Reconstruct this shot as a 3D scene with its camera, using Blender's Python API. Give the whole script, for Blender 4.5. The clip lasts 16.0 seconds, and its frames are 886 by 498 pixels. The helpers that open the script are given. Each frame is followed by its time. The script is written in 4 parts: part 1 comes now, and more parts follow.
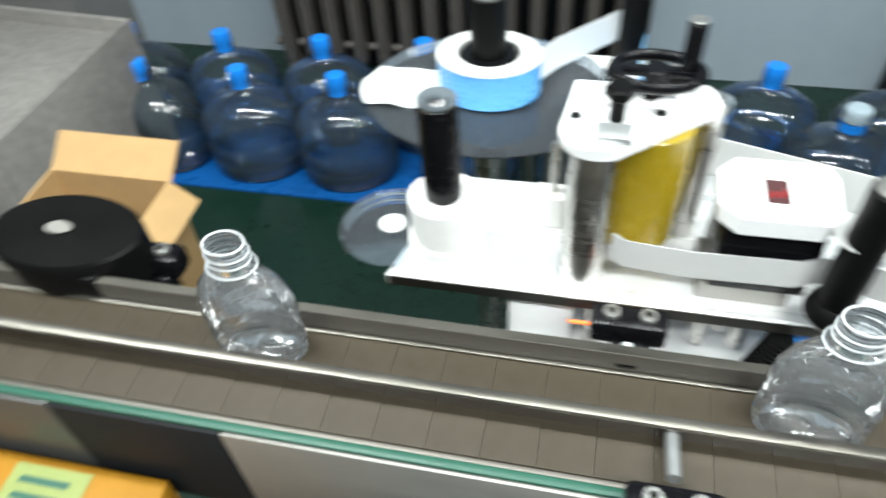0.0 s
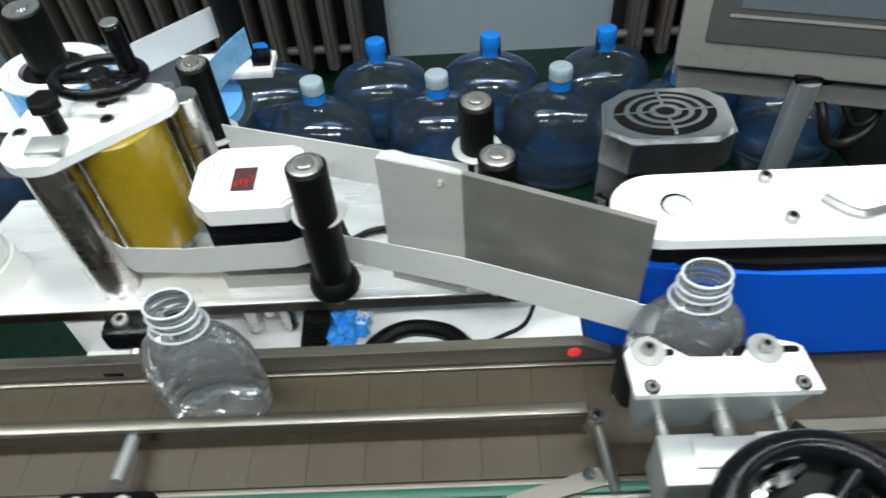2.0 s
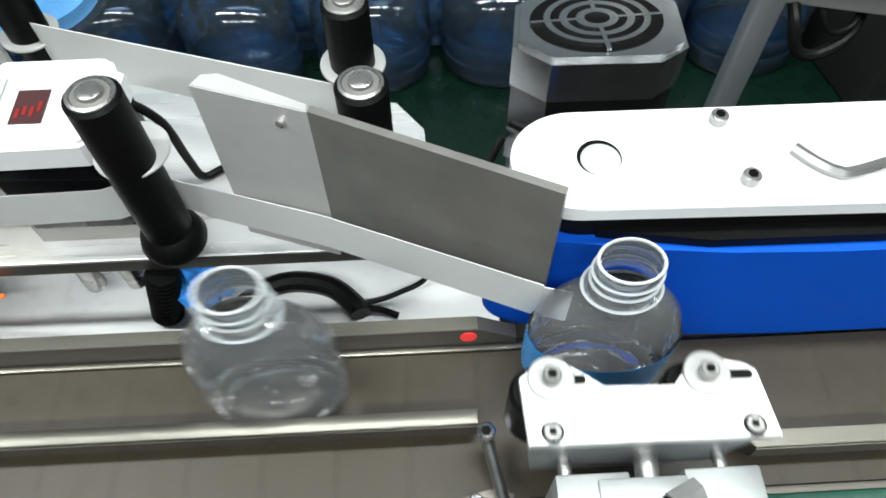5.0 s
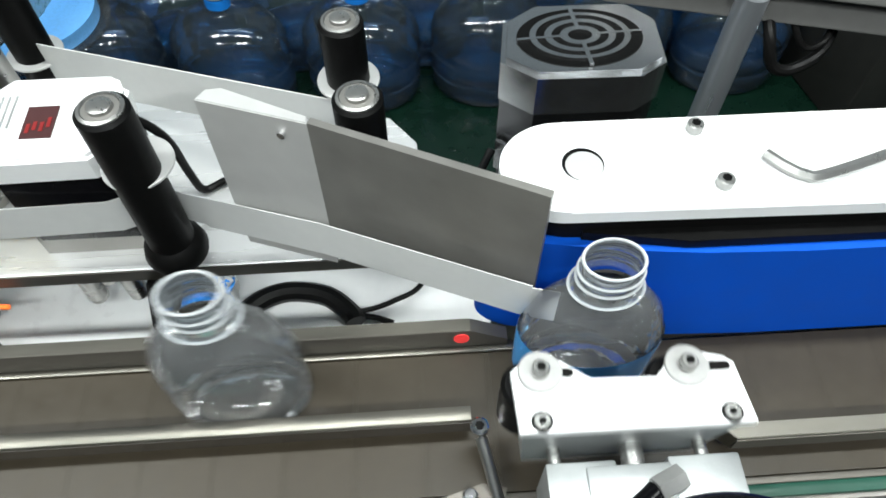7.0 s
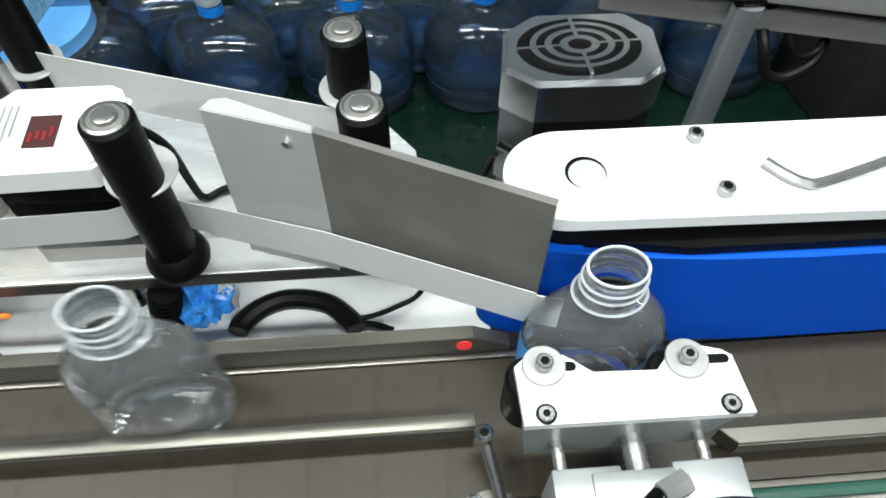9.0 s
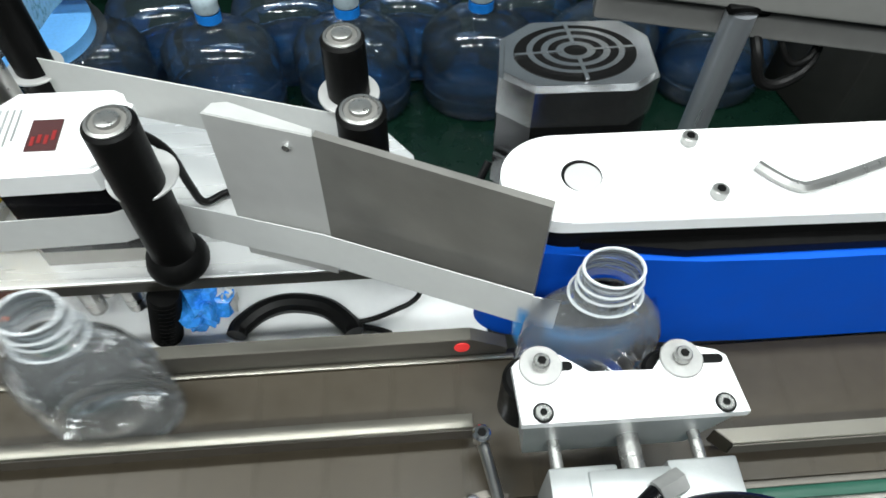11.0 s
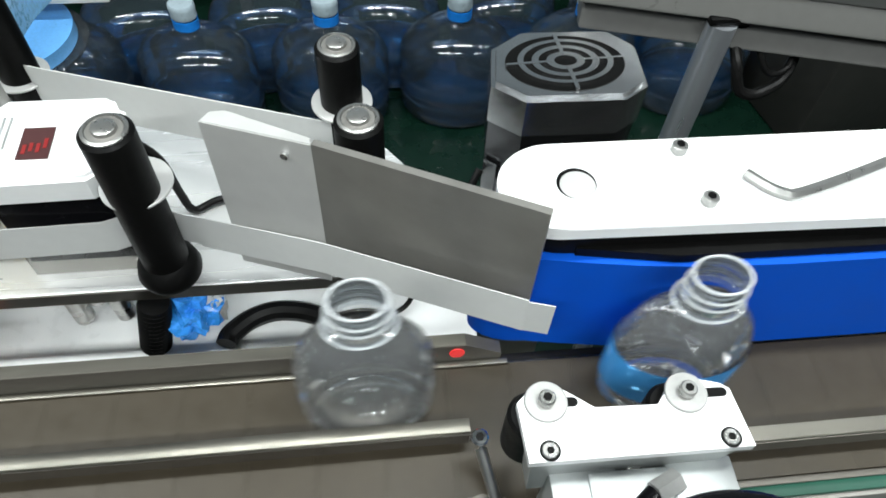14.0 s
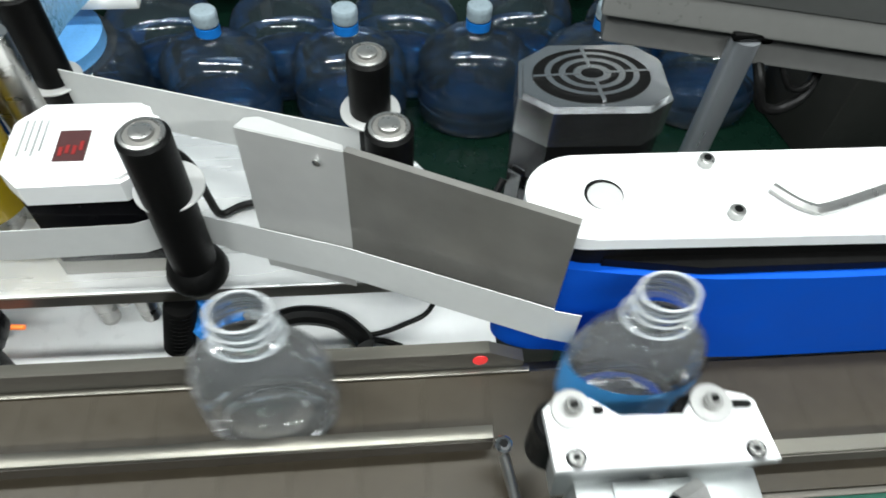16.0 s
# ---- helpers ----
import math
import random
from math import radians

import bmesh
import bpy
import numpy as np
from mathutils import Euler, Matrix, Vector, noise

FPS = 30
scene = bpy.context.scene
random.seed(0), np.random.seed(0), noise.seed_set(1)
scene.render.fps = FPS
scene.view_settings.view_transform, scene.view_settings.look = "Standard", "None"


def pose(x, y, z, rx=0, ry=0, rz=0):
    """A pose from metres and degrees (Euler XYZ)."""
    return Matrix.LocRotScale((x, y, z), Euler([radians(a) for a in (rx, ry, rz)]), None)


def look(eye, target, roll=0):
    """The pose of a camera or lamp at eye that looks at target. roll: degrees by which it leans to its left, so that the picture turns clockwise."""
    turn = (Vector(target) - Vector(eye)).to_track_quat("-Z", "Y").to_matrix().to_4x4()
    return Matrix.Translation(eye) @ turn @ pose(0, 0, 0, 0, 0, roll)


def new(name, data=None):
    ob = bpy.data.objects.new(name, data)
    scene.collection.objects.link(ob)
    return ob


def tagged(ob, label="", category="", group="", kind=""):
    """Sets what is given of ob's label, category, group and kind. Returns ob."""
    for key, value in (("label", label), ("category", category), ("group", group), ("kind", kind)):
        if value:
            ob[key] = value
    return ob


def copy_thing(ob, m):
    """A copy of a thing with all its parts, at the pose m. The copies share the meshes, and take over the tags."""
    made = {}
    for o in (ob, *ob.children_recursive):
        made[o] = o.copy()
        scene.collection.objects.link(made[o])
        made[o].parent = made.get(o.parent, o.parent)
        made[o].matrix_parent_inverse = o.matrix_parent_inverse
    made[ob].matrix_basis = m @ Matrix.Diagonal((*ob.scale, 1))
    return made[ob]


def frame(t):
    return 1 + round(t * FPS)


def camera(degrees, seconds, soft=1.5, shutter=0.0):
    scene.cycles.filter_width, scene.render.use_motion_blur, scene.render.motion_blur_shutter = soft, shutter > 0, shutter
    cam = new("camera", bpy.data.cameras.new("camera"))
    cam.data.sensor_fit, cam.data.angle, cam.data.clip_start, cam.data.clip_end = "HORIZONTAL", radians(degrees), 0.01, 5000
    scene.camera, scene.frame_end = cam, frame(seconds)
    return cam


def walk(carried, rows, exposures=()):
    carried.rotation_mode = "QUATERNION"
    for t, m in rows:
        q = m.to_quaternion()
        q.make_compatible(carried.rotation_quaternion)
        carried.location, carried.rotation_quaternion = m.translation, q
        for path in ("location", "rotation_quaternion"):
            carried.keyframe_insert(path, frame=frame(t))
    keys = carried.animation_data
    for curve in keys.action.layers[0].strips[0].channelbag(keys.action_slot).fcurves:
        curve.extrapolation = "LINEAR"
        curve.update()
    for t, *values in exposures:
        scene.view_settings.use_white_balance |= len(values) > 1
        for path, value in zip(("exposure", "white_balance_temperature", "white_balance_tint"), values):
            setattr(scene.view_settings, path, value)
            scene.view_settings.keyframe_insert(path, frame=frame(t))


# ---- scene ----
cam = camera(63.0, 16.0, soft=1.7, shutter=0.7)
PATH = [
    (0, (-0.376, -0.258, 1.386), (-0.735, 1.05, -0.084), -4.8),
    (0.3, (-0.354, -0.252, 1.384), (-0.525, 1.082, -0.097), -2.9),
    (0.6, (-0.339, -0.247, 1.38), (-0.376, 1.084, -0.112), -1.1),
    (1, (-0.307, -0.245, 1.382), (-0.18, 1.069, -0.121), 1.0),
    (1.5, (-0.179, -0.233, 1.383), (-0.098, 1.081, -0.123), -2.2),
    (2, (-0.075, -0.229, 1.377), (-0.133, 1.086, -0.129), -4.5),
    (2.4, (-0.027, -0.226, 1.369), (-0.163, 1.064, -0.153), -5.7),
    (2.5, (-0.017, -0.22, 1.362), (-0.183, 1.058, -0.168), -6.6),
    (3, (0.0, -0.198, 1.349), (-0.238, 0.99, -0.242), -8.4),
    (3.5, (-0.009, -0.142, 1.324), (-0.074, 0.982, -0.33), -4.3),
    (4, (-0.015, -0.118, 1.304), (-0.008, 0.931, -0.398), -2.0),
    (6.5, (-0.025, -0.133, 1.316), (0.042, 0.961, -0.357), -0.2),
    (7, (-0.023, -0.138, 1.318), (0.045, 0.968, -0.348), -0.2),
    (7.5, (-0.026, -0.142, 1.319), (0.058, 0.974, -0.339), 0.4),
    (8, (-0.031, -0.14, 1.32), (0.064, 0.977, -0.336), 0.7),
    (8.5, (-0.031, -0.139, 1.322), (0.067, 0.977, -0.335), 0.7),
    (9, (-0.03, -0.138, 1.321), (0.065, 0.978, -0.336), 0.7),
    (11.5, (-0.032, -0.144, 1.324), (0.08, 0.993, -0.318), 1.4),
    (12, (-0.033, -0.143, 1.325), (0.087, 0.991, -0.318), 1.8),
    (12.5, (-0.035, -0.144, 1.326), (0.1, 0.998, -0.311), 2.2),
    (13, (-0.039, -0.143, 1.327), (0.105, 0.994, -0.312), 2.5),
    (13.5, (-0.043, -0.143, 1.326), (0.124, 1.001, -0.306), 3.3),
    (14, (-0.044, -0.145, 1.327), (0.136, 0.998, -0.304), 3.8),
    (14.5, (-0.042, -0.148, 1.327), (0.133, 1.005, -0.297), 3.6),
    (15, (-0.042, -0.148, 1.328), (0.13, 1.004, -0.297), 3.5),
    (15.5, (-0.044, -0.146, 1.329), (0.125, 1.005, -0.298), 3.4),
    (16, (-0.054, -0.148, 1.33), (0.101, 1.019, -0.286), 3.8),
]

walk(cam, [(t, look(eye, target, roll)) for t, eye, target, roll in PATH],
     [(0.0, 0.08), (0.5, -0.17), (1.0, -0.29), (2.0, -0.56), (3.2, -0.59), (16.0, -0.59)])

# ---- world, lamps ----
scene.view_settings.exposure = -0.3
world = bpy.data.worlds.new("room_air")
scene.world = world
world.use_nodes = True
world.node_tree.nodes["Background"].inputs[0].default_value = (0.75, 0.85, 1.0, 1)
world.node_tree.nodes["Background"].inputs[1].default_value = 0.15

FZ = 0.18       # floor
CEIL = 2.75


def tube_lamp(x, y, length, along, power):
    d = bpy.data.lights.new("tube_light", "AREA")
    d.shape, d.size, d.size_y, d.energy, d.color = "RECTANGLE", length, 0.12, power, (0.945, 1.0, 0.985)
    ob = new("tube_light", d)
    ob.matrix_world = pose(x, y, CEIL - 0.11, 0, 0, 90 if along == "y" else 0)


LAMPS = [(-1.15, 0.2, 44), (0.4, 0.2, 36), (1.95, 0.2, 12), (-1.15, -1.0, 36), (0.4, -1.0, 58), (1.95, -1.0, 12)]
for lx, ly, watts in LAMPS:
    tube_lamp(lx, ly, 1.2, "x", watts)


# ---- materials ----
def mat(name, color, rough=0.5, metal=0.0, vary=0.12, scale=30.0, bump=0.0, bscale=200.0, spec=0.5, trans=0.0, ior=1.45, emit=0.0,
        stretch=(1, 1, 1), coat=0.0, rvary=0.1):
    m = bpy.data.materials.new(name)
    m.use_nodes = True
    nt = m.node_tree
    b = nt.nodes["Principled BSDF"]
    n = nt.nodes.new
    b.inputs["Base Color"].default_value = (*color, 1)
    b.inputs["Roughness"].default_value = rough
    b.inputs["Metallic"].default_value = metal
    b.inputs["Specular IOR Level"].default_value = spec
    b.inputs["Transmission Weight"].default_value = trans
    b.inputs["IOR"].default_value = ior
    b.inputs["Coat Weight"].default_value = coat
    if emit:
        b.inputs["Emission Color"].default_value = (*color, 1)
        b.inputs["Emission Strength"].default_value = emit
    tc, mp = n("ShaderNodeTexCoord"), n("ShaderNodeMapping")
    mp.inputs["Scale"].default_value = stretch
    nt.links.new(tc.outputs["Object"], mp.inputs["Vector"])
    if vary:
        big, fine, mx, rmp = n("ShaderNodeTexNoise"), n("ShaderNodeTexNoise"), n("ShaderNodeMath"), n("ShaderNodeMapRange")
        big.inputs["Scale"].default_value, fine.inputs["Scale"].default_value = scale * 0.25, scale * 4
        big.inputs["Detail"].default_value, fine.inputs["Detail"].default_value = 4, 6
        mx.operation = "ADD"
        for q, k in ((big, 0), (fine, 1)):
            nt.links.new(mp.outputs[0], q.inputs["Vector"])
            nt.links.new(q.outputs["Fac"], mx.inputs[k])
        rmp.inputs["From Min"].default_value, rmp.inputs["From Max"].default_value = 0.6, 1.4
        rmp.inputs["To Min"].default_value, rmp.inputs["To Max"].default_value = 1 - vary, 1 + vary
        nt.links.new(mx.outputs[0], rmp.inputs["Value"])
        hsv = n("ShaderNodeHueSaturation")
        hsv.inputs["Color"].default_value = (*color, 1)
        nt.links.new(rmp.outputs[0], hsv.inputs["Value"])
        nt.links.new(hsv.outputs[0], b.inputs["Base Color"])
        r2 = n("ShaderNodeMapRange")
        r2.inputs["From Min"].default_value, r2.inputs["From Max"].default_value = 0.6, 1.4
        r2.inputs["To Min"].default_value, r2.inputs["To Max"].default_value = max(0.02, rough - rvary), min(1, rough + rvary)
        nt.links.new(mx.outputs[0], r2.inputs["Value"])
        nt.links.new(r2.outputs[0], b.inputs["Roughness"])
    if bump:
        tex, bp = n("ShaderNodeTexNoise"), n("ShaderNodeBump")
        tex.inputs["Scale"].default_value = bscale
        tex.inputs["Detail"].default_value = 5
        bp.inputs["Strength"].default_value = bump
        bp.inputs["Distance"].default_value = 0.002
        nt.links.new(mp.outputs[0], tex.inputs["Vector"])
        nt.links.new(tex.outputs["Fac"], bp.inputs["Height"])
        nt.links.new(bp.outputs[0], b.inputs["Normal"])
    return m


M = {}
M["wall"] = mat("painted_wall", (0.27, 0.325, 0.365), 0.6, vary=0.06, scale=4, bump=0.15, bscale=60)
M["ceiling"] = mat("ceiling_paint", (0.5, 0.52, 0.54), 0.8, vary=0.04, scale=4)
M["floor"] = mat("green_floor_paint", (0.0035, 0.018, 0.011), 0.3, vary=0.25, scale=8, bump=0.1, bscale=40)
M["radiator"] = mat("radiator_paint", (0.105, 0.096, 0.087), 0.45, vary=0.15, scale=20)
M["shade_black"] = mat("gap_shade_black", (0.012, 0.013, 0.015), 0.7, spec=0.2, vary=0.2)
M["mat_blue"] = mat("blue_plastic_sheet", (0.004, 0.075, 0.27), 0.3, vary=0.25, scale=12, bump=0.6, bscale=18)
M["steel"] = mat("stainless_steel", (0.55, 0.54, 0.52), 0.28, 1.0, vary=0.08, scale=20, stretch=(0.05, 1, 1), bump=0.03, bscale=900)
M["steel_dull"] = mat("brushed_steel", (0.15, 0.14, 0.125), 0.38, 1.0, vary=0.15, scale=15, stretch=(0.06, 1, 1), bump=0.05, bscale=700)
M["motor_dark"] = mat("dark_motor_body", (0.12, 0.122, 0.128), 0.22, 0.95, vary=0.06, scale=10)
M["table"] = mat("brushed_table_plate", (0.84, 0.85, 0.85), 0.26, 0.5, vary=0.05, scale=15, stretch=(0.1, 1, 1), bump=0.03, bscale=500)
M["rail"] = mat("dull_rail_steel", (0.145, 0.135, 0.118), 0.42, 0.55, vary=0.15, scale=15, stretch=(0.06, 1, 1), bump=0.03, bscale=700)
M["cap_steel"] = mat("turned_steel_cap", (0.30, 0.30, 0.29), 0.3, 0.8, vary=0.1, scale=60)
M["chrome"] = mat("chrome", (0.78, 0.78, 0.78), 0.12, 1.0, vary=0.05)
M["alu"] = mat("anodised_aluminium", (0.86, 0.87, 0.88), 0.42, 0.35, vary=0.05, scale=40, bump=0.03, bscale=1200)
M["white"] = mat("white_enamel", (0.88, 0.89, 0.89), 0.35, vary=0.04, scale=20)
M["nylon"] = mat("white_nylon", (0.85, 0.85, 0.83), 0.5, vary=0.04, scale=30)
M["black"] = mat("black_rubber", (0.004, 0.004, 0.004), 0.42, spec=0.11, vary=0.3, scale=60, bump=0.05)
M["gloss_black"] = mat("black_plastic", (0.004, 0.004, 0.005), 0.25, spec=0.18, vary=0.2, scale=40)
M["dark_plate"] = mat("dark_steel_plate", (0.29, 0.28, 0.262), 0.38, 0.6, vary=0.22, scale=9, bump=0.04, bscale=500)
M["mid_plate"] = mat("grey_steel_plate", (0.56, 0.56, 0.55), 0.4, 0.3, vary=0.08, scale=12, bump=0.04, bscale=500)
M["slat"] = mat("acetal_chain_slat", (0.042, 0.034, 0.023), 0.36, spec=0.36, vary=0.12, scale=40, bump=0.02, bscale=300)
M["green"] = mat("green_wear_strip", (0.014, 0.075, 0.05), 0.4, vary=0.15, scale=20)
M["yellow"] = mat("yellow_urethane", (0.33, 0.235, 0.012), 0.3, vary=0.1, scale=20)
M["blue_belt"] = mat("blue_belt_sponge", (0.001, 0.082, 0.54), 0.6, spec=0.2, vary=0.08, scale=14, bump=0.08, bscale=900)
M["blue_label"] = mat("blue_label_film", (0.10, 0.37, 0.74), 0.3, vary=0.25, scale=60)
M["web"] = mat("label_backing_paper", (0.64, 0.65, 0.64), 0.5, vary=0.04, scale=30)
M["motor"] = mat("cast_motor_housing", (0.40, 0.41, 0.42), 0.22, 0.95, vary=0.05, scale=12)
M["cap_blue"] = mat("blue_cap", (0.01, 0.22, 0.75), 0.35, vary=0.12, scale=30)
M["cap_white"] = mat("white_cap", (0.42, 0.52, 0.58), 0.3, vary=0.12, scale=30)
M["card"] = mat("cardboard", (0.42, 0.27, 0.12), 0.8, vary=0.1, scale=12, bump=0.1, bscale=150)
M["grey_card"] = mat("grey_carton", (0.22, 0.21, 0.195), 0.8, vary=0.28, scale=14, bump=0.15, bscale=60)
M["orange_card"] = mat("yellow_printed_carton", (0.29, 0.135, 0.006), 0.5, vary=0.15, scale=10)
M["print_green"] = mat("pale_green_print", (0.2, 0.24, 0.07), 0.5)
M["red_led"] = mat("red_led_digits", (0.22, 0.015, 0.015), 0.4, vary=0, emit=0.04)
M["laser"] = mat("laser_spot", (0.8, 0.04, 0.04), 0.4, vary=0, emit=0.7)
M["orange_glow"] = mat("orange_fibre", (1.0, 0.2, 0.03), 0.4, vary=0, emit=0.8)
M["screen"] = mat("screen_glass", (0.09, 0.11, 0.125), 0.12, vary=0.1)
M["bezel"] = mat("grey_bezel", (0.19, 0.19, 0.182), 0.32, 0.1, vary=0.05)
M["lamp"] = mat("fluorescent_tube", (0.95, 0.98, 1.0), 0.5, vary=0, emit=6.0)


def clear(name, tint, haze, hazecol, ior, rough, bump=0.0, bscale=60.0):
    """A thin clear plastic skin: it lets light through, tinted, with gloss and a little haze."""
    m = bpy.data.materials.new(name)
    m.use_nodes = True
    nt = m.node_tree
    nt.nodes.clear()
    n, link = nt.nodes.new, nt.links.new
    out, see, gl, fr, mix1, mix2, dif = (n(k) for k in ("ShaderNodeOutputMaterial", "ShaderNodeBsdfTransparent", "ShaderNodeBsdfGlossy", "ShaderNodeFresnel",
                                                       "ShaderNodeMixShader", "ShaderNodeMixShader", "ShaderNodeBsdfDiffuse"))
    see.inputs[0].default_value = (*tint, 1)
    dif.inputs[0].default_value = (*hazecol, 1)
    gl.inputs["Color"].default_value, gl.inputs["Roughness"].default_value = (1, 1, 1, 1), rough
    fr.inputs["IOR"].default_value = ior
    mix1.inputs[0].default_value = haze
    link(see.outputs[0], mix1.inputs[1]), link(dif.outputs[0], mix1.inputs[2])
    link(fr.outputs[0], mix2.inputs[0]), link(mix1.outputs[0], mix2.inputs[1]), link(gl.outputs[0], mix2.inputs[2])
    if bump:
        tc, tex, bp = n("ShaderNodeTexCoord"), n("ShaderNodeTexNoise"), n("ShaderNodeBump")
        tex.inputs["Scale"].default_value = bscale
        bp.inputs["Strength"].default_value, bp.inputs["Distance"].default_value = bump, 0.004
        link(tc.outputs["Object"], tex.inputs["Vector"]), link(tex.outputs["Fac"], bp.inputs["Height"])
        for q in (gl, fr):
            link(bp.outputs[0], q.inputs["Normal"])
    link(mix2.outputs[0], out.inputs["Surface"])
    return m


M["pet"] = clear("clear_pet", (0.96, 0.97, 0.98), 0.085, (0.85, 0.88, 0.9), 1.56, 0.07, 0.4, 45)
M["neck"] = clear("clear_pet_neck", (0.9, 0.93, 0.95), 0.09, (0.85, 0.88, 0.9), 1.5, 0.08)
M["acrylic"] = clear("clear_acrylic", (0.90, 0.94, 0.97), 0.04, (0.7, 0.8, 0.9), 1.45, 0.05)
M["jug"] = clear("blue_polycarbonate", (0.77, 0.85, 0.90), 0.2, (0.09, 0.12, 0.14), 1.52, 0.08, 0.06, 22)
M["jug_base"] = clear("thick_blue_polycarbonate", (0.22, 0.52, 0.82), 0.28, (0.01, 0.13, 0.36), 1.5, 0.15, 0.1, 30)
M["label_film"] = clear("blue_bottle_label", (0.2, 0.6, 1.0), 0.62, (0.07, 0.42, 0.95), 1.3, 0.2)
M["thread"] = clear("milky_pet_thread", (0.9, 0.93, 0.95), 0.62, (0.85, 0.88, 0.9), 1.5, 0.1)
M["pier"] = mat("grey_plaster", (0.17, 0.17, 0.165), 0.7, vary=0.08, scale=4, bump=0.15, bscale=50)
# darker tone for the walls out of view, cuts bounced light
M["wall2"] = mat("unseen_wall_tone", (0.22, 0.24, 0.26), 0.7, vary=0.08, scale=4)
M["wound"] = mat("pale_blue_web", (0.13, 0.38, 0.74), 0.35, vary=0.15, scale=80)
M["crumple"] = mat("blue_white_film", (0.04, 0.28, 0.80), 0.25, vary=0.5, scale=60)
M["side"] = mat("satin_side_plate", (0.28, 0.27, 0.25), 0.45, 0.4, vary=0.25, scale=7, stretch=(0.3, 1, 1), bump=0.05, bscale=300)
M["pole"] = mat("polished_pole", (0.60, 0.63, 0.68), 0.3, 0.8, vary=0.15, scale=20, stretch=(1, 1, 0.1))
M["body_alu"] = mat("machined_aluminium", (0.46, 0.48, 0.48), 0.42, 0.75, vary=0.1, scale=25, bump=0.04, bscale=600)
M["printed"] = mat("printed_blue_web", (0.22, 0.52, 0.86), 0.3, vary=0.45, scale=50)
M["screw"] = mat("zinc_screw", (0.34, 0.34, 0.33), 0.3, 0.75, vary=0.1)
M["rail_top"] = mat("worn_rail_top", (0.17, 0.162, 0.14), 0.33, 0.9, vary=0.25, scale=9, stretch=(0.3, 1, 1), bump=0.03, bscale=700)
M["crate"] = mat("grey_enamel_crate", (0.022, 0.022, 0.02), 0.5, vary=0.2, scale=10)
M["case"] = mat("dull_panel_case", (0.14, 0.14, 0.136), 0.4, vary=0.08)
M["border"] = mat("dark_panel_border", (0.06, 0.062, 0.06), 0.4, vary=0.1)
M["washer"] = mat("zinc_washer", (0.40, 0.40, 0.39), 0.42, 0.6, vary=0.1, scale=80)
M["mirror_steel"] = mat("polished_rail_face", (0.17, 0.16, 0.148), 0.18, 1.0, vary=0.1, scale=12, stretch=(0.1, 1, 1))
M["display_glass"] = mat("smoked_display_glass", (0.07, 0.03, 0.03), 0.22, vary=0.1)
M["cable"] = mat("black_cable", (0.006, 0.006, 0.006), 0.4, vary=0.2, spec=0.2)


# ---- mesh helpers ----
def part(name, bm, material, parent=None, label="", smooth=True, angle=35):
    me = bpy.data.meshes.new(name)
    bmesh.ops.recalc_face_normals(bm, faces=bm.faces)
    if smooth:
        for f in bm.faces:
            f.smooth = True
        for e in bm.edges:
            if len(e.link_faces) == 2 and e.calc_face_angle(0) > radians(angle):
                e.smooth = False
    bm.to_mesh(me)
    bm.free()
    me.materials.append(material)
    ob = new(name, me)
    if parent:
        ob.parent = parent
    if label:
        ob["label"] = label
    return ob


def thing(name, label, category, m=None, group="", kind=""):
    ob = new(name)
    ob.empty_display_size = 0.02
    if m is not None:
        ob.matrix_basis = m
    return tagged(ob, label, category, group, kind)


def box(x0, x1, y0, y1, z0, z1, bevel=0.0, bm=None):
    bm = bm or bmesh.new()
    r = bmesh.ops.create_cube(bm, size=1)
    for v in r["verts"]:
        v.co = Vector(((x0 + x1) / 2 + v.co.x * (x1 - x0), (y0 + y1) / 2 + v.co.y * (y1 - y0), (z0 + z1) / 2 + v.co.z * (z1 - z0)))
    if bevel:
        es = list({e for v in r["verts"] for e in v.link_edges})
        bmesh.ops.bevel(bm, geom=es, offset=bevel, segments=2, affect="EDGES", profile=0.5)
    return bm


def lathe(profile, seg=32, sx=1.0, sy=1.0, at=(0, 0, 0), bm=None, cap=True):
    """A turned form: profile of (radius, z), squeezed by sx, sy."""
    bm = bm or bmesh.new()
    rings = []
    for r, z in profile:
        rings.append([bm.verts.new((at[0] + sx * r * math.cos(a), at[1] + sy * r * math.sin(a), at[2] + z))
                      for a in (2 * math.pi * k / seg for k in range(seg))])
    for a, b in zip(rings, rings[1:]):
        for k in range(seg):
            bm.faces.new((a[k], a[(k + 1) % seg], b[(k + 1) % seg], b[k]))
    if cap:
        bm.faces.new(rings[0][::-1])
        bm.faces.new(rings[-1])
    return bm


def rod(a, b, r, seg=12, bm=None):
    bm = bm or bmesh.new()
    a, b = Vector(a), Vector(b)
    d = b - a
    m = Matrix.Translation((a + b) / 2) @ d.to_track_quat("Z", "Y").to_matrix().to_4x4()
    bmesh.ops.create_cone(bm, cap_ends=True, segments=seg, radius1=r, radius2=r, depth=d.length, matrix=m)
    return bm


def cyl(x, y, z0, z1, r, bevel=0.0, seg=32, sx=1.0, sy=1.0, bm=None):
    c = min(bevel, r * 0.5, (z1 - z0) * 0.45)
    prof = [(r - c, z0), (r, z0 + c), (r, z1 - c), (r - c, z1)] if c else [(r, z0), (r, z1)]
    return lathe(prof, seg, sx, sy, (x, y, 0), bm)


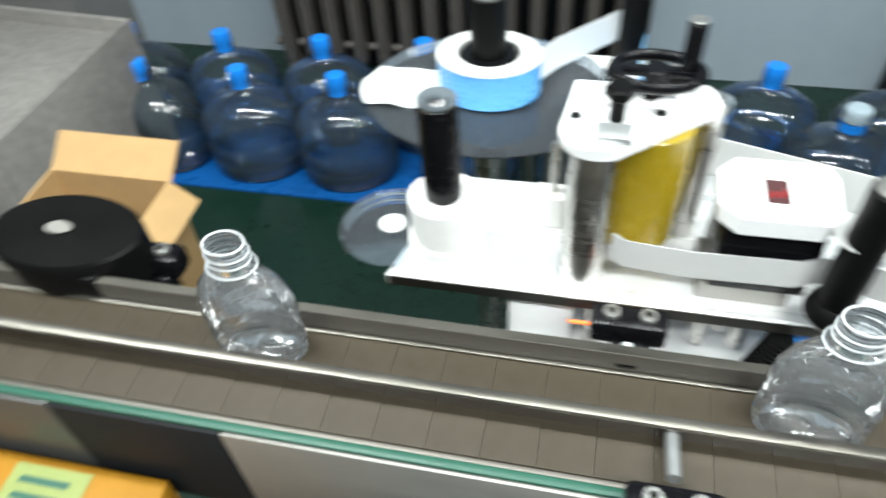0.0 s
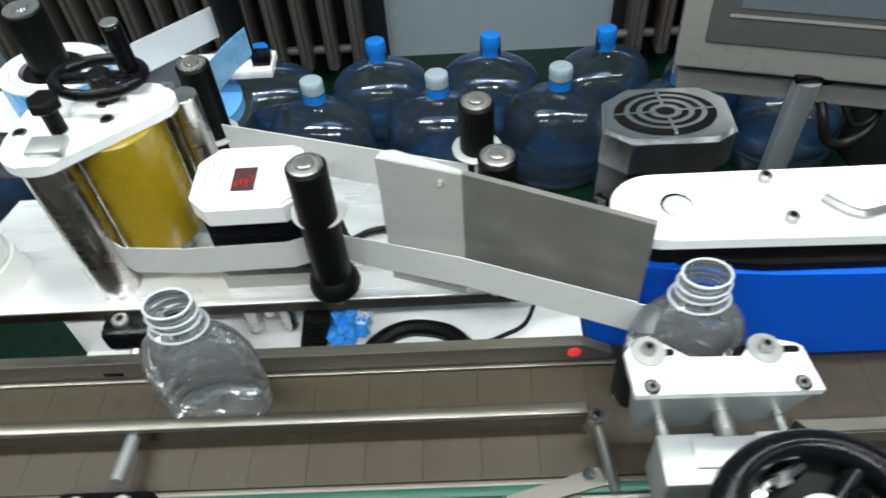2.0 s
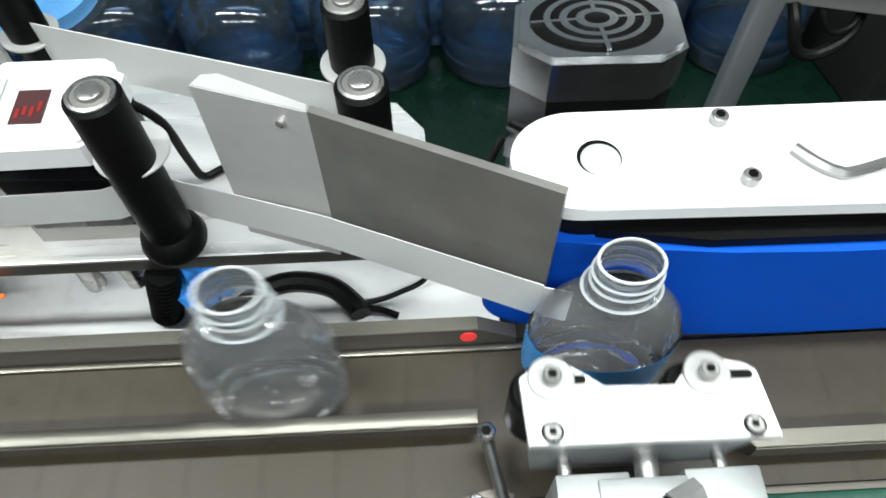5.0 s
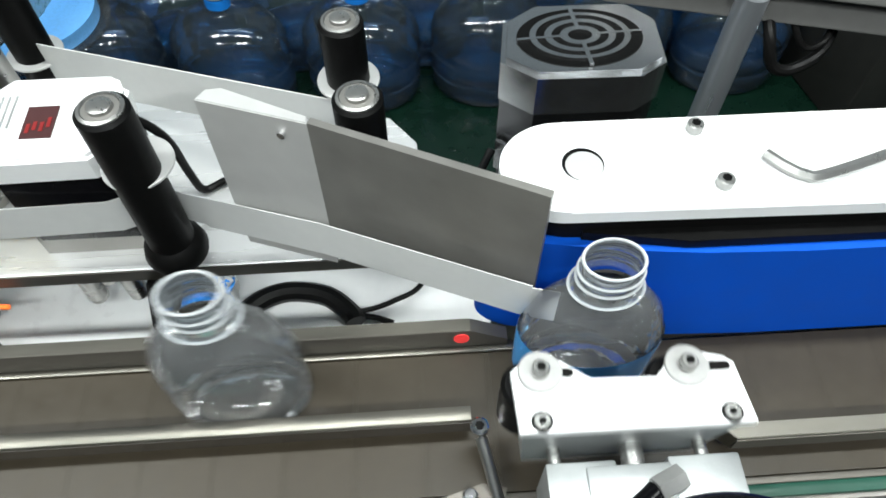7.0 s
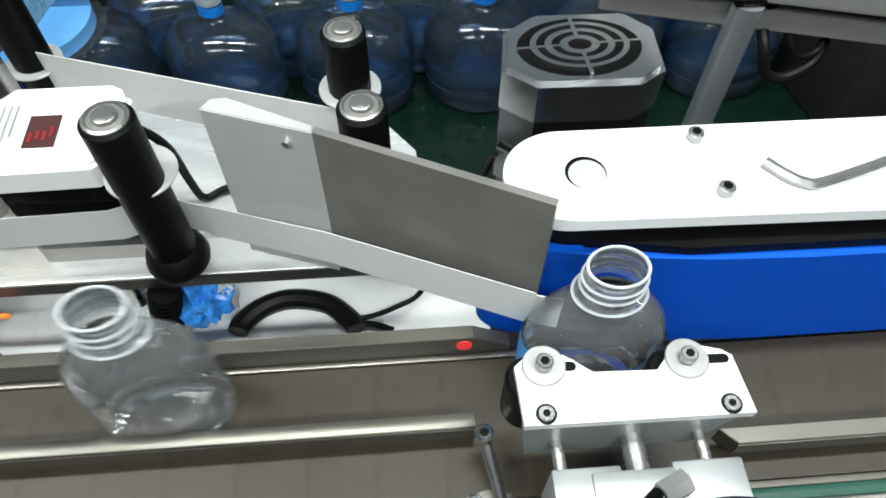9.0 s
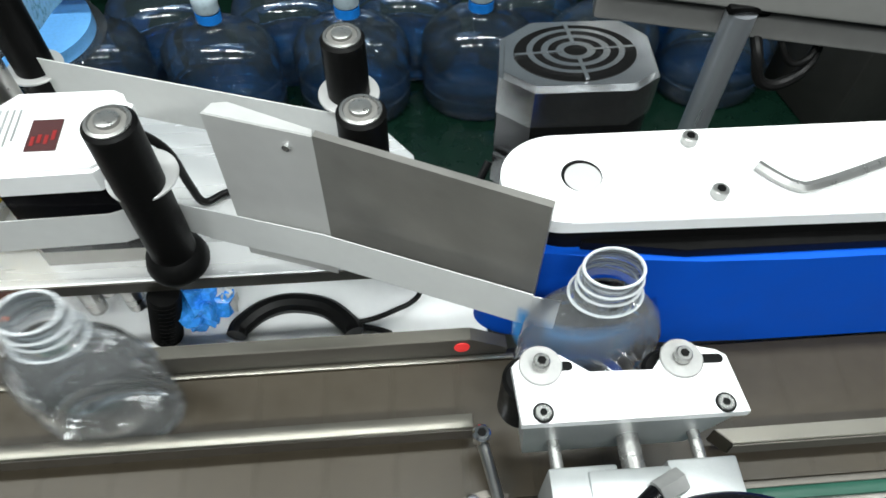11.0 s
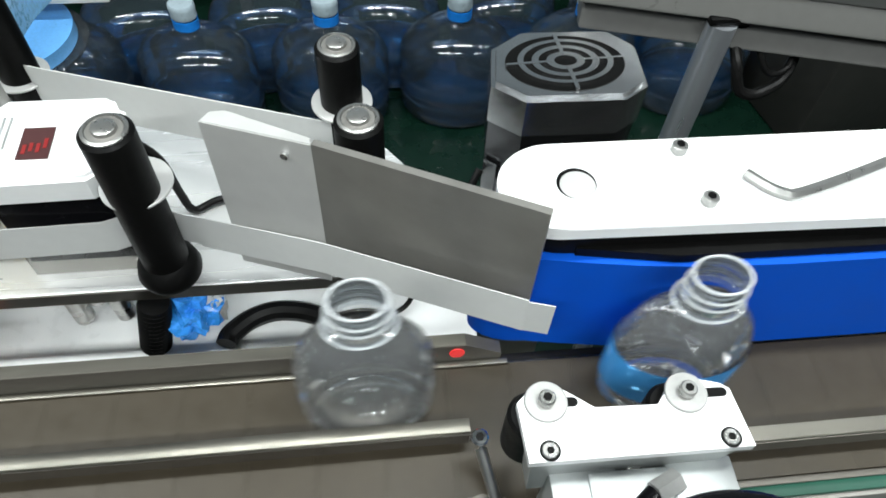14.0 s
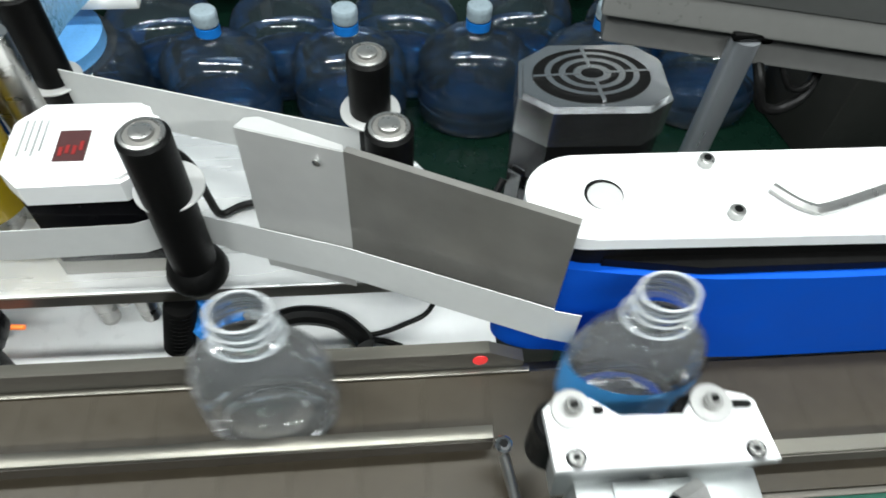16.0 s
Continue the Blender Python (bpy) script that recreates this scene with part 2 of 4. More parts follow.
def prism(points, z0, z1, bm=None, bevel=0.0):
    """A plate of the outline points, from z0 up to z1."""
    bm = bm or bmesh.new()
    low, top = ([bm.verts.new((x, y, z)) for x, y in points] for z in (z0, z1))
    bm.faces.new(low[::-1])
    f = bm.faces.new(top)
    n = len(points)
    for k in range(n):
        bm.faces.new((low[k], low[(k + 1) % n], top[(k + 1) % n], top[k]))
    if bevel:
        bmesh.ops.bevel(bm, geom=list(f.edges), offset=bevel, segments=2, affect="EDGES")
    return bm


def ribbon(points, z0, z1, thick, bm=None, rise=0.0):
    """A band that stands on edge along points (x, y); rise: how far it climbs from end to end."""
    pts = [Vector(p) for p in points]
    side = []
    for k, p in enumerate(pts):
        d = (pts[min(k + 1, len(pts) - 1)] - pts[max(k - 1, 0)]).normalized()
        side.append(Vector((-d.y, d.x)) * thick / 2)
    outline = [p + s for p, s in zip(pts, side)] + [p - s for p, s in zip(pts, side)][::-1]
    bm = prism([(p.x, p.y) for p in outline], z0, z1, bm)
    if rise:
        a, b = pts[0].x, pts[-1].x
        for v in bm.verts:
            v.co.z += rise * (v.co.x - a) / (b - a)
    return bm


def tube(points, r, seg=10, bm=None, steps=6):
    """A round cord along a smooth line through the points."""
    bm = bm or bmesh.new()
    P = [Vector(p) for p in points]
    line = []
    for k in range(len(P) - 1):
        p0, p1, p2, p3 = P[max(k - 1, 0)], P[k], P[k + 1], P[min(k + 2, len(P) - 1)]
        for j in range(steps):
            u = j / steps
            line.append(0.5 * (2 * p1 + (p2 - p0) * u + (2 * p0 - 5 * p1 + 4 * p2 - p3) * u * u + (3 * p1 - p0 - 3 * p2 + p3) * u ** 3))
    line.append(P[-1])
    rings, up = [], Vector((0.13, 0.21, 0.97))
    for k, p in enumerate(line):
        d = (line[min(k + 1, len(line) - 1)] - line[max(k - 1, 0)]).normalized()
        e = d.cross(up).normalized()
        f = e.cross(d)
        rings.append([bm.verts.new(p + r * (math.cos(a) * e + math.sin(a) * f)) for a in (2 * math.pi * j / seg for j in range(seg))])
    for a, b in zip(rings, rings[1:]):
        for j in range(seg):
            bm.faces.new((a[j], a[(j + 1) % seg], b[(j + 1) % seg], b[j]))
    bm.faces.new(rings[0][::-1])
    bm.faces.new(rings[-1])
    return bm


def torus(R, r, m, seg=48, sub=12, bm=None):
    bm = bm or bmesh.new()
    rings = []
    for k in range(seg):
        a = 2 * math.pi * k / seg
        rings.append([bm.verts.new(m @ Vector(((R + r * math.cos(b)) * math.cos(a), (R + r * math.cos(b)) * math.sin(a), r * math.sin(b))))
                      for b in (2 * math.pi * j / sub for j in range(sub))])
    for k in range(seg):
        a, b = rings[k], rings[(k + 1) % seg]
        for j in range(sub):
            bm.faces.new((a[j], b[j], b[(j + 1) % sub], a[(j + 1) % sub]))
    return bm


def arc(cx, cy, r, a0, a1, n=12, sx=1.0, sy=1.0):
    return [(cx + sx * r * math.cos(radians(a0 + (a1 - a0) * k / n)), cy + sy * r * math.sin(radians(a0 + (a1 - a0) * k / n))) for k in range(n + 1)]


def structure(name, bm, material, label, category):
    return tagged(part(name, bm, material, smooth=False), label, category, kind="structure")

# ---- room ----
X0, X1, Y0, Y1 = -3.2, 3.4, -2.6, 1.56
structure("floor", box(X0 - 0.1, X1 + 0.1, Y0 - 0.1, Y1 + 0.1, FZ - 0.1, FZ), M["floor"], "dark green painted factory floor, slightly glossy", "floor")
structure("wall_north", box(X0, X1, Y1, Y1 + 0.12, FZ, CEIL), M["wall"], "unseen wall, toned dark to cut bounced light behind the radiators", "wall")
structure("wall_pier", box(X0, -1.80, 1.33, Y1 - 0.002, FZ, CEIL), M["pier"], "warm grey plastered pier beside the wall", "wall")
# these walls and the ceiling are unseen, darkened to hold back bounce
structure("wall_south", box(X0, X1, Y0 - 0.12, Y0, FZ, CEIL), M["wall2"], "unseen wall, toned dark to cut bounced light", "wall")
structure("wall_west", box(X0 - 0.12, X0, Y0 - 0.12, Y1 + 0.12, FZ, CEIL), M["wall2"], "unseen wall, toned dark to cut bounced light", "wall")
structure("wall_east", box(X1, X1 + 0.12, Y0 - 0.12, Y1 + 0.12, FZ, CEIL), M["wall2"], "unseen wall, toned dark to cut bounced light", "wall")
structure("ceiling", box(X0, X1, Y0, Y1, CEIL, CEIL + 0.1), M["ceiling"], "plain unseen ceiling, grey lowered to cut bounced light", "ceiling")


def ceiling_light(x, y):
    th = thing("ceiling_light", "white ceiling fitting with a bare fluorescent tube", "lamp", pose(x, y, CEIL), "ceiling lights")
    part("housing", box(-0.63, 0.63, -0.05, 0.05, -0.045, 0, 0.006), M["white"], th)
    part("tube", rod((-0.6, 0, -0.07), (0.6, 0, -0.07), 0.013), M["lamp"], th)
    for x in (-0.61, 0.61):
        part("lampholder", box(x - 0.012, x + 0.012, -0.016, 0.016, -0.09, -0.044, 0.003), M["white"], th)


for lx, ly, watts in LAMPS:
    ceiling_light(lx, ly)


def radiator(x0, n):
    th = thing("column_radiator", "grey-brown column radiator on the wall, dark between its columns", "radiator", pose(x0, Y1 - 0.1, FZ), "radiators on the back wall")
    # black sheet imitates the shade in the gaps between the columns
    part("backing", box(-0.04, n * 0.07, 0.06, 0.095, 0.0, 1.05), M["shade_black"], th, "black sheet standing in for shade behind the columns")
    me = None
    for k in range(n):
        if me is None:
            bm = box(-0.017, 0.017, -0.05, 0.055, 0.06, 1.04, 0.012)
            box(-0.006, 0.006, -0.065, -0.05, 0.1, 1.0, 0.003, bm)
            ob = part("column", bm, M["radiator"], th)
            me = ob.data
        else:
            ob = new("column", me)
            ob.parent = th
        ob.location = (k * 0.07, 0, 0)
    for z in (0.1, 0.98):
        part("pipe", rod((-0.05, 0, z), (n * 0.07 - 0.02, 0, z), 0.012), M["radiator"], th)
    for x in (0.0, (n - 1) * 0.07):
        part("foot", box(x - 0.014, x + 0.014, -0.04, 0.04, 0, 0.062, 0.004), M["radiator"], th)


radiator(-1.24, 14)
radiator(0.40, 17)

# ---- water jugs ----
tagged(part("blue_sheet", box(-1.75, -0.62, 0.93, 1.38, FZ, FZ + 0.006), M["mat_blue"]), "blue plastic sheet spread on the floor under the jugs", "sheet")


def jug(x, y, cap):
    kind = {"blue": "blue", "white": "white"}[cap]
    th = thing("water_jug", f"large clear blue water jug with a {kind} cap", "water jug", pose(x, y, FZ + (0.006 if x < -0.6 else 0.0), 0, 0, random.uniform(-20, 20)), "water jugs by the wall")
    prof = [(0.09, 0.0), (0.116, 0.006), (0.122, 0.02), (0.122, 0.052), (0.1185, 0.056), (0.1185, 0.062), (0.122, 0.066), (0.122, 0.098), (0.1185, 0.102),
            (0.1185, 0.108), (0.122, 0.112), (0.1225, 0.14), (0.1215, 0.155), (0.118, 0.167), (0.110, 0.181), (0.098, 0.194), (0.082, 0.205), (0.064, 0.2135),
            (0.046, 0.2195), (0.033, 0.2235), (0.027, 0.229), (0.0245, 0.236), (0.0245, 0.262)]
    body = part("body", lathe(prof, 56, 0.985, 0.745), M["jug"], th)
    part("base", lathe([(0.06, 0.012), (0.105, 0.009), (0.1165, 0.016), (0.1175, 0.048), (0.112, 0.05), (0.11, 0.02), (0.06, 0.02)], 40, 0.985, 0.745), M["jug_base"], body, "thick blue moulded base")
    if cap == "blue":
        part("cap", lathe([(0.0250, 0.236), (0.0250, 0.256), (0.0262, 0.2585), (0.0250, 0.278), (0.0232, 0.2855), (0.017, 0.287)], 24, 0.92, 0.8), M["cap_blue"], th, "blue press-on cap")
    else:
        part("cap", lathe([(0.0255, 0.257), (0.0275, 0.26), (0.0265, 0.268), (0.028, 0.276), (0.0275, 0.285), (0.025, 0.288), (0.016, 0.289)], 24, 0.92, 0.8), M["cap_white"], th, "white cap under clear film")
        part("neck_band", lathe([(0.0262, 0.234), (0.0262, 0.254)], 24, 0.96, 0.8), M["cap_blue"], th, "blue neck")


for x in (-0.65, -0.385, -0.117, 0.148, 0.41, 0.675):
    jug(x, 1.06 + random.uniform(-0.005, 0.005), "white")
for x in (-0.78, -0.52, -0.255, 0.006, 0.268, 0.53):
    jug(x, 1.20, "blue" if x < 0.4 else "white")
for x in (-0.95, -1.19, -1.45):
    jug(x, 1.04, "blue")
for x in (-1.035, -1.295, -1.555):
    jug(x, 1.185, "blue")

crate = thing("dark_crate", "dark grey steel crate with a cut handle on the floor", "crate", pose(1.02, 1.1, FZ, 0, 0, 12))
part("body", box(-0.2, 0.2, -0.2, 0.2, 0, 0.3, 0.01), M["crate"], crate)
part("lid", box(-0.205, 0.205, -0.205, 0.205, 0.301, 0.315, 0.004), M["crate"], crate)
part("handle", box(-0.06, 0.06, -0.214, -0.2005, 0.22, 0.25, 0.004), M["gloss_black"], crate)

# ---- conveyor ----
BX0, BX1 = -3.1, 2.55
conv = thing("conveyor", "stainless flat-top chain conveyor with green wear strips", "conveyor", pose(0, 0, 0))
part("front_side_plate", box(-0.61, BX1, -0.05, -0.0425, 0.80, 0.926, 0.001), M["side"], conv, "brushed steel side plate")
part("front_side_plate", box(BX0, -0.752, -0.05, -0.0425, 0.80, 0.926, 0.001), M["border"], conv, "dark grey side plate")
# coloured black in place of the dark opening under the chain
part("front_side_plate", box(-0.75, -0.612, -0.05, -0.0425, 0.80, 0.926, 0.001), M["shade_black"], conv, "side section coloured black for the dark opening")
part("back_side_plate", box(BX0, BX1, 0.0525, 0.06, 0.80, 0.915, 0.001), M["steel_dull"], conv)
part("wear_strip", box(BX0, BX1, -0.0475, -0.0405, 0.9262, 0.9303, 0.0012), M["green"], conv, "green plastic wear strip")
part("wear_strip", box(BX0, BX1, 0.0465, 0.0522, 0.90, 0.9205, 0.001), M["dark_plate"], conv)
part("chain_guide", box(BX0, BX1, -0.0402, -0.0363, 0.915, 0.9288, 0.0006), M["rail"], conv, "grey chain guide")
part("chain_bed", box(BX0 + 0.1, BX1 - 0.1, -0.036, 0.046, 0.85, 0.9247), M["slat"], conv)
for x in (-2.9, -2.1, -1.35, -0.75, 0.75, 1.4, 2.3):
    for y in (-0.04, 0.05):
        part("leg", box(x - 0.02, x + 0.02, y - 0.006, y + 0.006, FZ, 0.80), M["steel_dull"], conv)
for x in (-0.19, -0.06, 0.03, 0.2, 0.33):
    part("bolt", rod((x, -0.05, 0.905), (x, -0.054, 0.905), 0.004), M["chrome"], conv)

fr = thing("front_guide_rail", "polished flat steel guide rail along the chain's near side", "guide rail")
part("bar", box(BX0, 0.0, -0.004, 0.004, 0.938, 0.953, 0.0005), M["rail_top"], fr)
part("face", box(BX0, -0.0005, -0.0047, -0.0041, 0.9385, 0.9505), M["mirror_steel"], fr, "mirror-bright front face")

fr2 = thing("front_guide_rail", "polished flat steel guide rail beyond the pressing rollers", "guide rail")
part("bar", prism([(0.128, -0.0145), (0.136, -0.0228), (BX1, -0.0228), (BX1, -0.0145)], 0.938, 0.953, bevel=0.0004), M["rail_top"], fr2)
part("face", box(0.1365, BX1, -0.0235, -0.0229, 0.9385, 0.9505), M["rail"], fr2)
br = thing("back_guide_rail", "tall stainless guide rail with a cut corner beside the chain", "guide rail")
bm = bmesh.new()
pts = [(BX0, 0.924), (0.026, 0.924), (0.026, 0.938), (0.004, 0.951), (BX0, 0.951)]
a, b = [bm.verts.new((x, 0.049, z)) for x, z in pts], [bm.verts.new((x, 0.057, z)) for x, z in pts]
bm.faces.new(a), bm.faces.new(b[::-1])
for k in range(5):
    bm.faces.new((a[k], b[k], b[(k + 1) % 5], a[(k + 1) % 5]))
part("bar", bm, M["rail"], br, smooth=False)
part("top_face", box(BX0, 0.004, 0.0495, 0.0565, 0.951, 0.9515), M["rail_top"], br)
part("slot", box(-0.338, -0.324, 0.0482, 0.0492, 0.935, 0.939, 0.0004), M["gloss_black"], br)
part("lower_lip", box(BX0, 0.03, 0.0448, 0.0488, 0.931, 0.9325, 0.0004), M["rail_top"], br, "bright slide strip")
tagged(part("laser_dot", lathe([(0.0046, 0), (0.0044, 0.0004)], 20, 1.0, 1.15), M["laser"]), "red laser spot on the far guide rail", "laser spot").matrix_basis = pose(-0.001, 0.0488, 0.9425, 90)


def rail_clamp(x, ysign, z=0.955):
    th = thing("rail_clamp", "black plastic clamp with two steel screws holding a guide rail rod", "clamp", pose(x, -0.058 if ysign < 0 else 0.101, z), "rail clamps")
    part("body", box(-0.03, 0.03, -0.012, 0.012, -0.02, 0.004, 0.005), M["gloss_black"], th)
    part("stem", box(-0.012, 0.02, -0.018, 0.0, -0.06, -0.015, 0.004), M["gloss_black"], th)
    for dx in (-0.014, 0.014):
        head = part("screw", cyl(dx, 0, 0.003, 0.009, 0.0065, 0.001, 20), M["screw"], th, "socket screw")
        part("socket", cyl(dx, 0, 0.0091, 0.0095, 0.003, 0, 6), M["black"], head)
    y1 = 0.055 if ysign < 0 else -0.045
    part("rod", rod((0, -0.02 * -ysign * -1, -0.006), (0, y1, -0.012), 0.0046), M["body_alu"], th)
    part("post", rod((0.006, 0.002, -0.01), (0.006, 0.002, -0.4 if ysign < 0 else -0.103), 0.006), M["steel"], th)


rail_clamp(-0.30, -1)
rail_clamp(-1.0, -1)
rail_clamp(-0.329, 1, 0.926)
rail_clamp(-0.74, 1, 0.934)

# ---- pressing-roller station: fixed part ----
post = thing("rail_post", "thin steel post with a socket screw at the guide rail's end", "post")
part("pin", rod((0.013, -0.046, 0.93), (0.003, -0.0115, 0.958), 0.0032), M["steel"], post)
head = part("screw", cyl(0.003, -0.0115, 0.957, 0.965, 0.0048, 0.001, 20), M["chrome"], post)
part("socket", cyl(0.003, -0.0115, 0.9652, 0.9656, 0.0024, 0, 6), M["black"], head)
arm = thing("support_bar", "flat aluminium support bar with screws before the conveyor", "bar")
part("bar", prism([(-0.105, -0.072), (-0.103, -0.062), (0.004, -0.031), (0.017, -0.034), (0.014, -0.044), (0.004, -0.043)], 0.922, 0.932, bevel=0.001), M["steel_dull"], arm)
part("screw", cyl(-0.003, -0.0375, 0.931, 0.936, 0.004, 0.001, 16), M["chrome"], arm)
base = thing("roller_base", "white aluminium slide base with guide rods and adjusting screw", "slide base")
# blocks share the press body's grey, front-face shade included
part("block", box(0.036, 0.072, -0.07, -0.036, 0.91, 0.955, 0.0015), M["body_alu"], base)
part("block", box(0.098, 0.135, -0.072, -0.036, 0.91, 0.955, 0.0015), M["body_alu"], base)
part("bridge", box(0.072, 0.098, -0.068, -0.045, 0.90, 0.945, 0.001), M["body_alu"], base)
part("nut", rod((0.088, -0.0535, 0.958), (0.102, -0.0473, 0.958), 0.0068, 6), M["washer"], base, "hex nut")
part("spindle", rod((0.076, -0.0635, 0.956), (0.089, -0.054, 0.956), 0.0065), M["gloss_black"], base)
part("insert", box(0.056, 0.0985, -0.06, -0.0395, 0.9452, 0.957, 0.001), M["body_alu"], base)
part("stand", box(0.05, 0.12, -0.07, -0.054, 0.035, 0.9095), M["steel_dull"], base)
wheel = thing("handwheel", "black handwheel with a pale hub on an upright spindle", "handwheel", pose(0.0725, -0.118, 1.06, 6, 0, 8))
part("rim", torus(0.0385, 0.0074, Matrix.Diagonal((1.08, 0.92, 1, 1)), 56, 14), M["gloss_black"], wheel)
part("dish", cyl(0, 0, -0.012, -0.008, 0.036, 0.001, 40, 1.08, 0.92), M["black"], wheel, "black dished web")
part("clip", tube([(-0.024, 0.008, -0.006), (-0.018, 0.02, -0.004), (-0.008, 0.022, 0.0), (0.002, 0.026, -0.002)], 0.0035, 8), M["chrome"], wheel, "bright steel clip")
part("hub", cyl(0, 0, -0.012, 0.006, 0.0125, 0.002), M["alu"], wheel, "pale aluminium hub")
for k in range(3):
    a = radians(120 * k + 40)
    part("spoke", rod((0.01 * math.cos(a), 0.01 * math.sin(a), -0.004), (0.037 * math.cos(a), 0.034 * math.sin(a), -0.002), 0.0042), M["gloss_black"], wheel)
part("spring", tube([(0.02 + 0.005 * math.cos(k * 1.2), 0.006 + 0.005 * math.sin(k * 1.2), -0.012 + 0.0007 * k) for k in range(26)], 0.001, 6, None, 2), M["gloss_black"], wheel, "black coil spring")
part("spindle", rod((0, 0, -0.2), (0, 0, -0.006), 0.006), M["chrome"], wheel)
part("lock_nut", cyl(-0.012, 0.02, -0.045, -0.03, 0.008, 0.002, 6), M["chrome"], wheel)
part("gear_box", box(-0.03, 0.03, -0.02, 0.02, -0.26, -0.16, 0.004), M["gloss_black"], wheel)

# moving pressing block
PRESS_AT, PRESS_S = Vector((0.0658, -0.0160, 1.0098)), 0.888
press = thing("pressing_block", "white aluminium pressing block with two rollers on guide rods", "pressing block")
bm = prism([(0.0225, -0.0203), (0.1384, -0.0214), (0.135, 0.0101), (0.1305, 0.0135), (0.117, 0.0175), (0.104, 0.0165), (0.0945, 0.0034), (0.0607, 0.0045),
            (0.0517, 0.0124), (0.047, 0.0165), (0.030, 0.019), (0.0213, 0.0113)], 0.9735, 0.98, bevel=0.0008)
part("plate", bm, M["alu"], press)
# body greyer than the plate: its front face's shade is in the colour
bm = box(0.0240, 0.1365, -0.0192, 0.003, 0.934, 0.9733)
for v in bm.verts:
    if v.co.z < 0.95:
        v.co.x = 0.027 if v.co.x < 0.08 else 0.1175
part("body", bm, M["body_alu"], press, "machined block with a sloped end, front shade in its grey", smooth=False)
for x, y in ((0.036, 0.0101), (0.1103, 0.009)):
    part("washer", cyl(x, y, 0.9802, 0.9818, 0.0113, 0.0005, 28), M["washer"], press)
    head = part("screw", cyl(x, y, 0.982, 0.9875, 0.0045, 0.0008, 20), M["screw"], press)
    part("socket", cyl(x, y, 0.9876, 0.988, 0.0024, 0, 6), M["black"], head)
    part("slot", prism(arc(x + 0.008, y - 0.0006, 0.0026, 90, 270, 8) + arc(x + (0.0195 if x > 0.1 else 0.0142), y - 0.0009, 0.0026, -90, 90, 8), 0.9801, 0.9805), M["black"], press)
    part("roller", cyl(x - 0.006, y - 0.003, 0.934, 0.973, 0.0135, 0.002, 32), M["black"], press, "black rubber roller")
for x, y in ((0.0337, -0.0152), (0.1268, -0.0163)):
    part("counterbore", cyl(x, y, 0.9796, 0.9803, 0.0054, 0, 24), M["black"], press)
    head = part("screw", cyl(x, y, 0.9797, 0.9812, 0.0042, 0.0005, 20), M["screw"], press)
    part("socket", cyl(x, y, 0.9812, 0.9815, 0.002, 0, 6), M["black"], head)
for x, r in ((0.042, 0.0035), (0.082, 0.0062), (0.118, 0.0035)):
    part("guide_rod", rod((x, -0.055, 0.949), (x, -0.012, 0.949), r), M["screw"], press)

# the block and its base stand clear of the bottles' front
for ob in base.children_recursive:
    ob.data.transform(Matrix.Translation((0, 0.0065, 0)))
for ob in press.children_recursive + base.children_recursive:
    ob.data.transform(Matrix.Translation(PRESS_AT) @ Matrix.Diagonal((PRESS_S, PRESS_S, PRESS_S, 1)) @ Matrix.Translation((-0.0785, 0.0, -0.97)))

# ---- labelling machine ----
cab = thing("machine_cabinet", "white enamelled machine cabinet under the labelling head", "cabinet")
part("body", box(-0.43, 0.03, 0.098, 0.235, FZ + 0.06, 0.825, 0.003), M["white"], cab)
part("plinth", box(-0.40, 0.01, 0.14, 0.22, FZ, FZ + 0.06), M["black"], cab)
part("bracket", box(-0.43, -0.372, 0.145, 0.2, 0.825, 0.893, 0.002), M["white"], cab)

tab = thing("label_table", "white aluminium table plate of the labelling head", "table plate")
part("plate", prism([(-0.537, 0.133), (-0.03, 0.133), (-0.015, 0.14), (-0.02, 0.235), (-0.04, 0.262), (-0.26, 0.305), (-0.30, 0.325), (-0.33, 0.318), (-0.36, 0.27), (-0.50, 0.27)], 0.893, 0.905, bevel=0.001), M["table"], tab)
part("front_edge", box(-0.535, -0.03, 0.1315, 0.1328, 0.8935, 0.9045), M["steel_dull"], tab)
for x, y, z in ((-0.355, 0.15, 0.825), (-0.233, 0.149, 0.85), (-0.264, 0.15, 0.846), (-0.248, 0.152, 0.868), (-0.08, 0.2, 0.825)):
    part("stud", rod((x, y, z), (x, y, 0.893), 0.0072), M["steel"], tab)


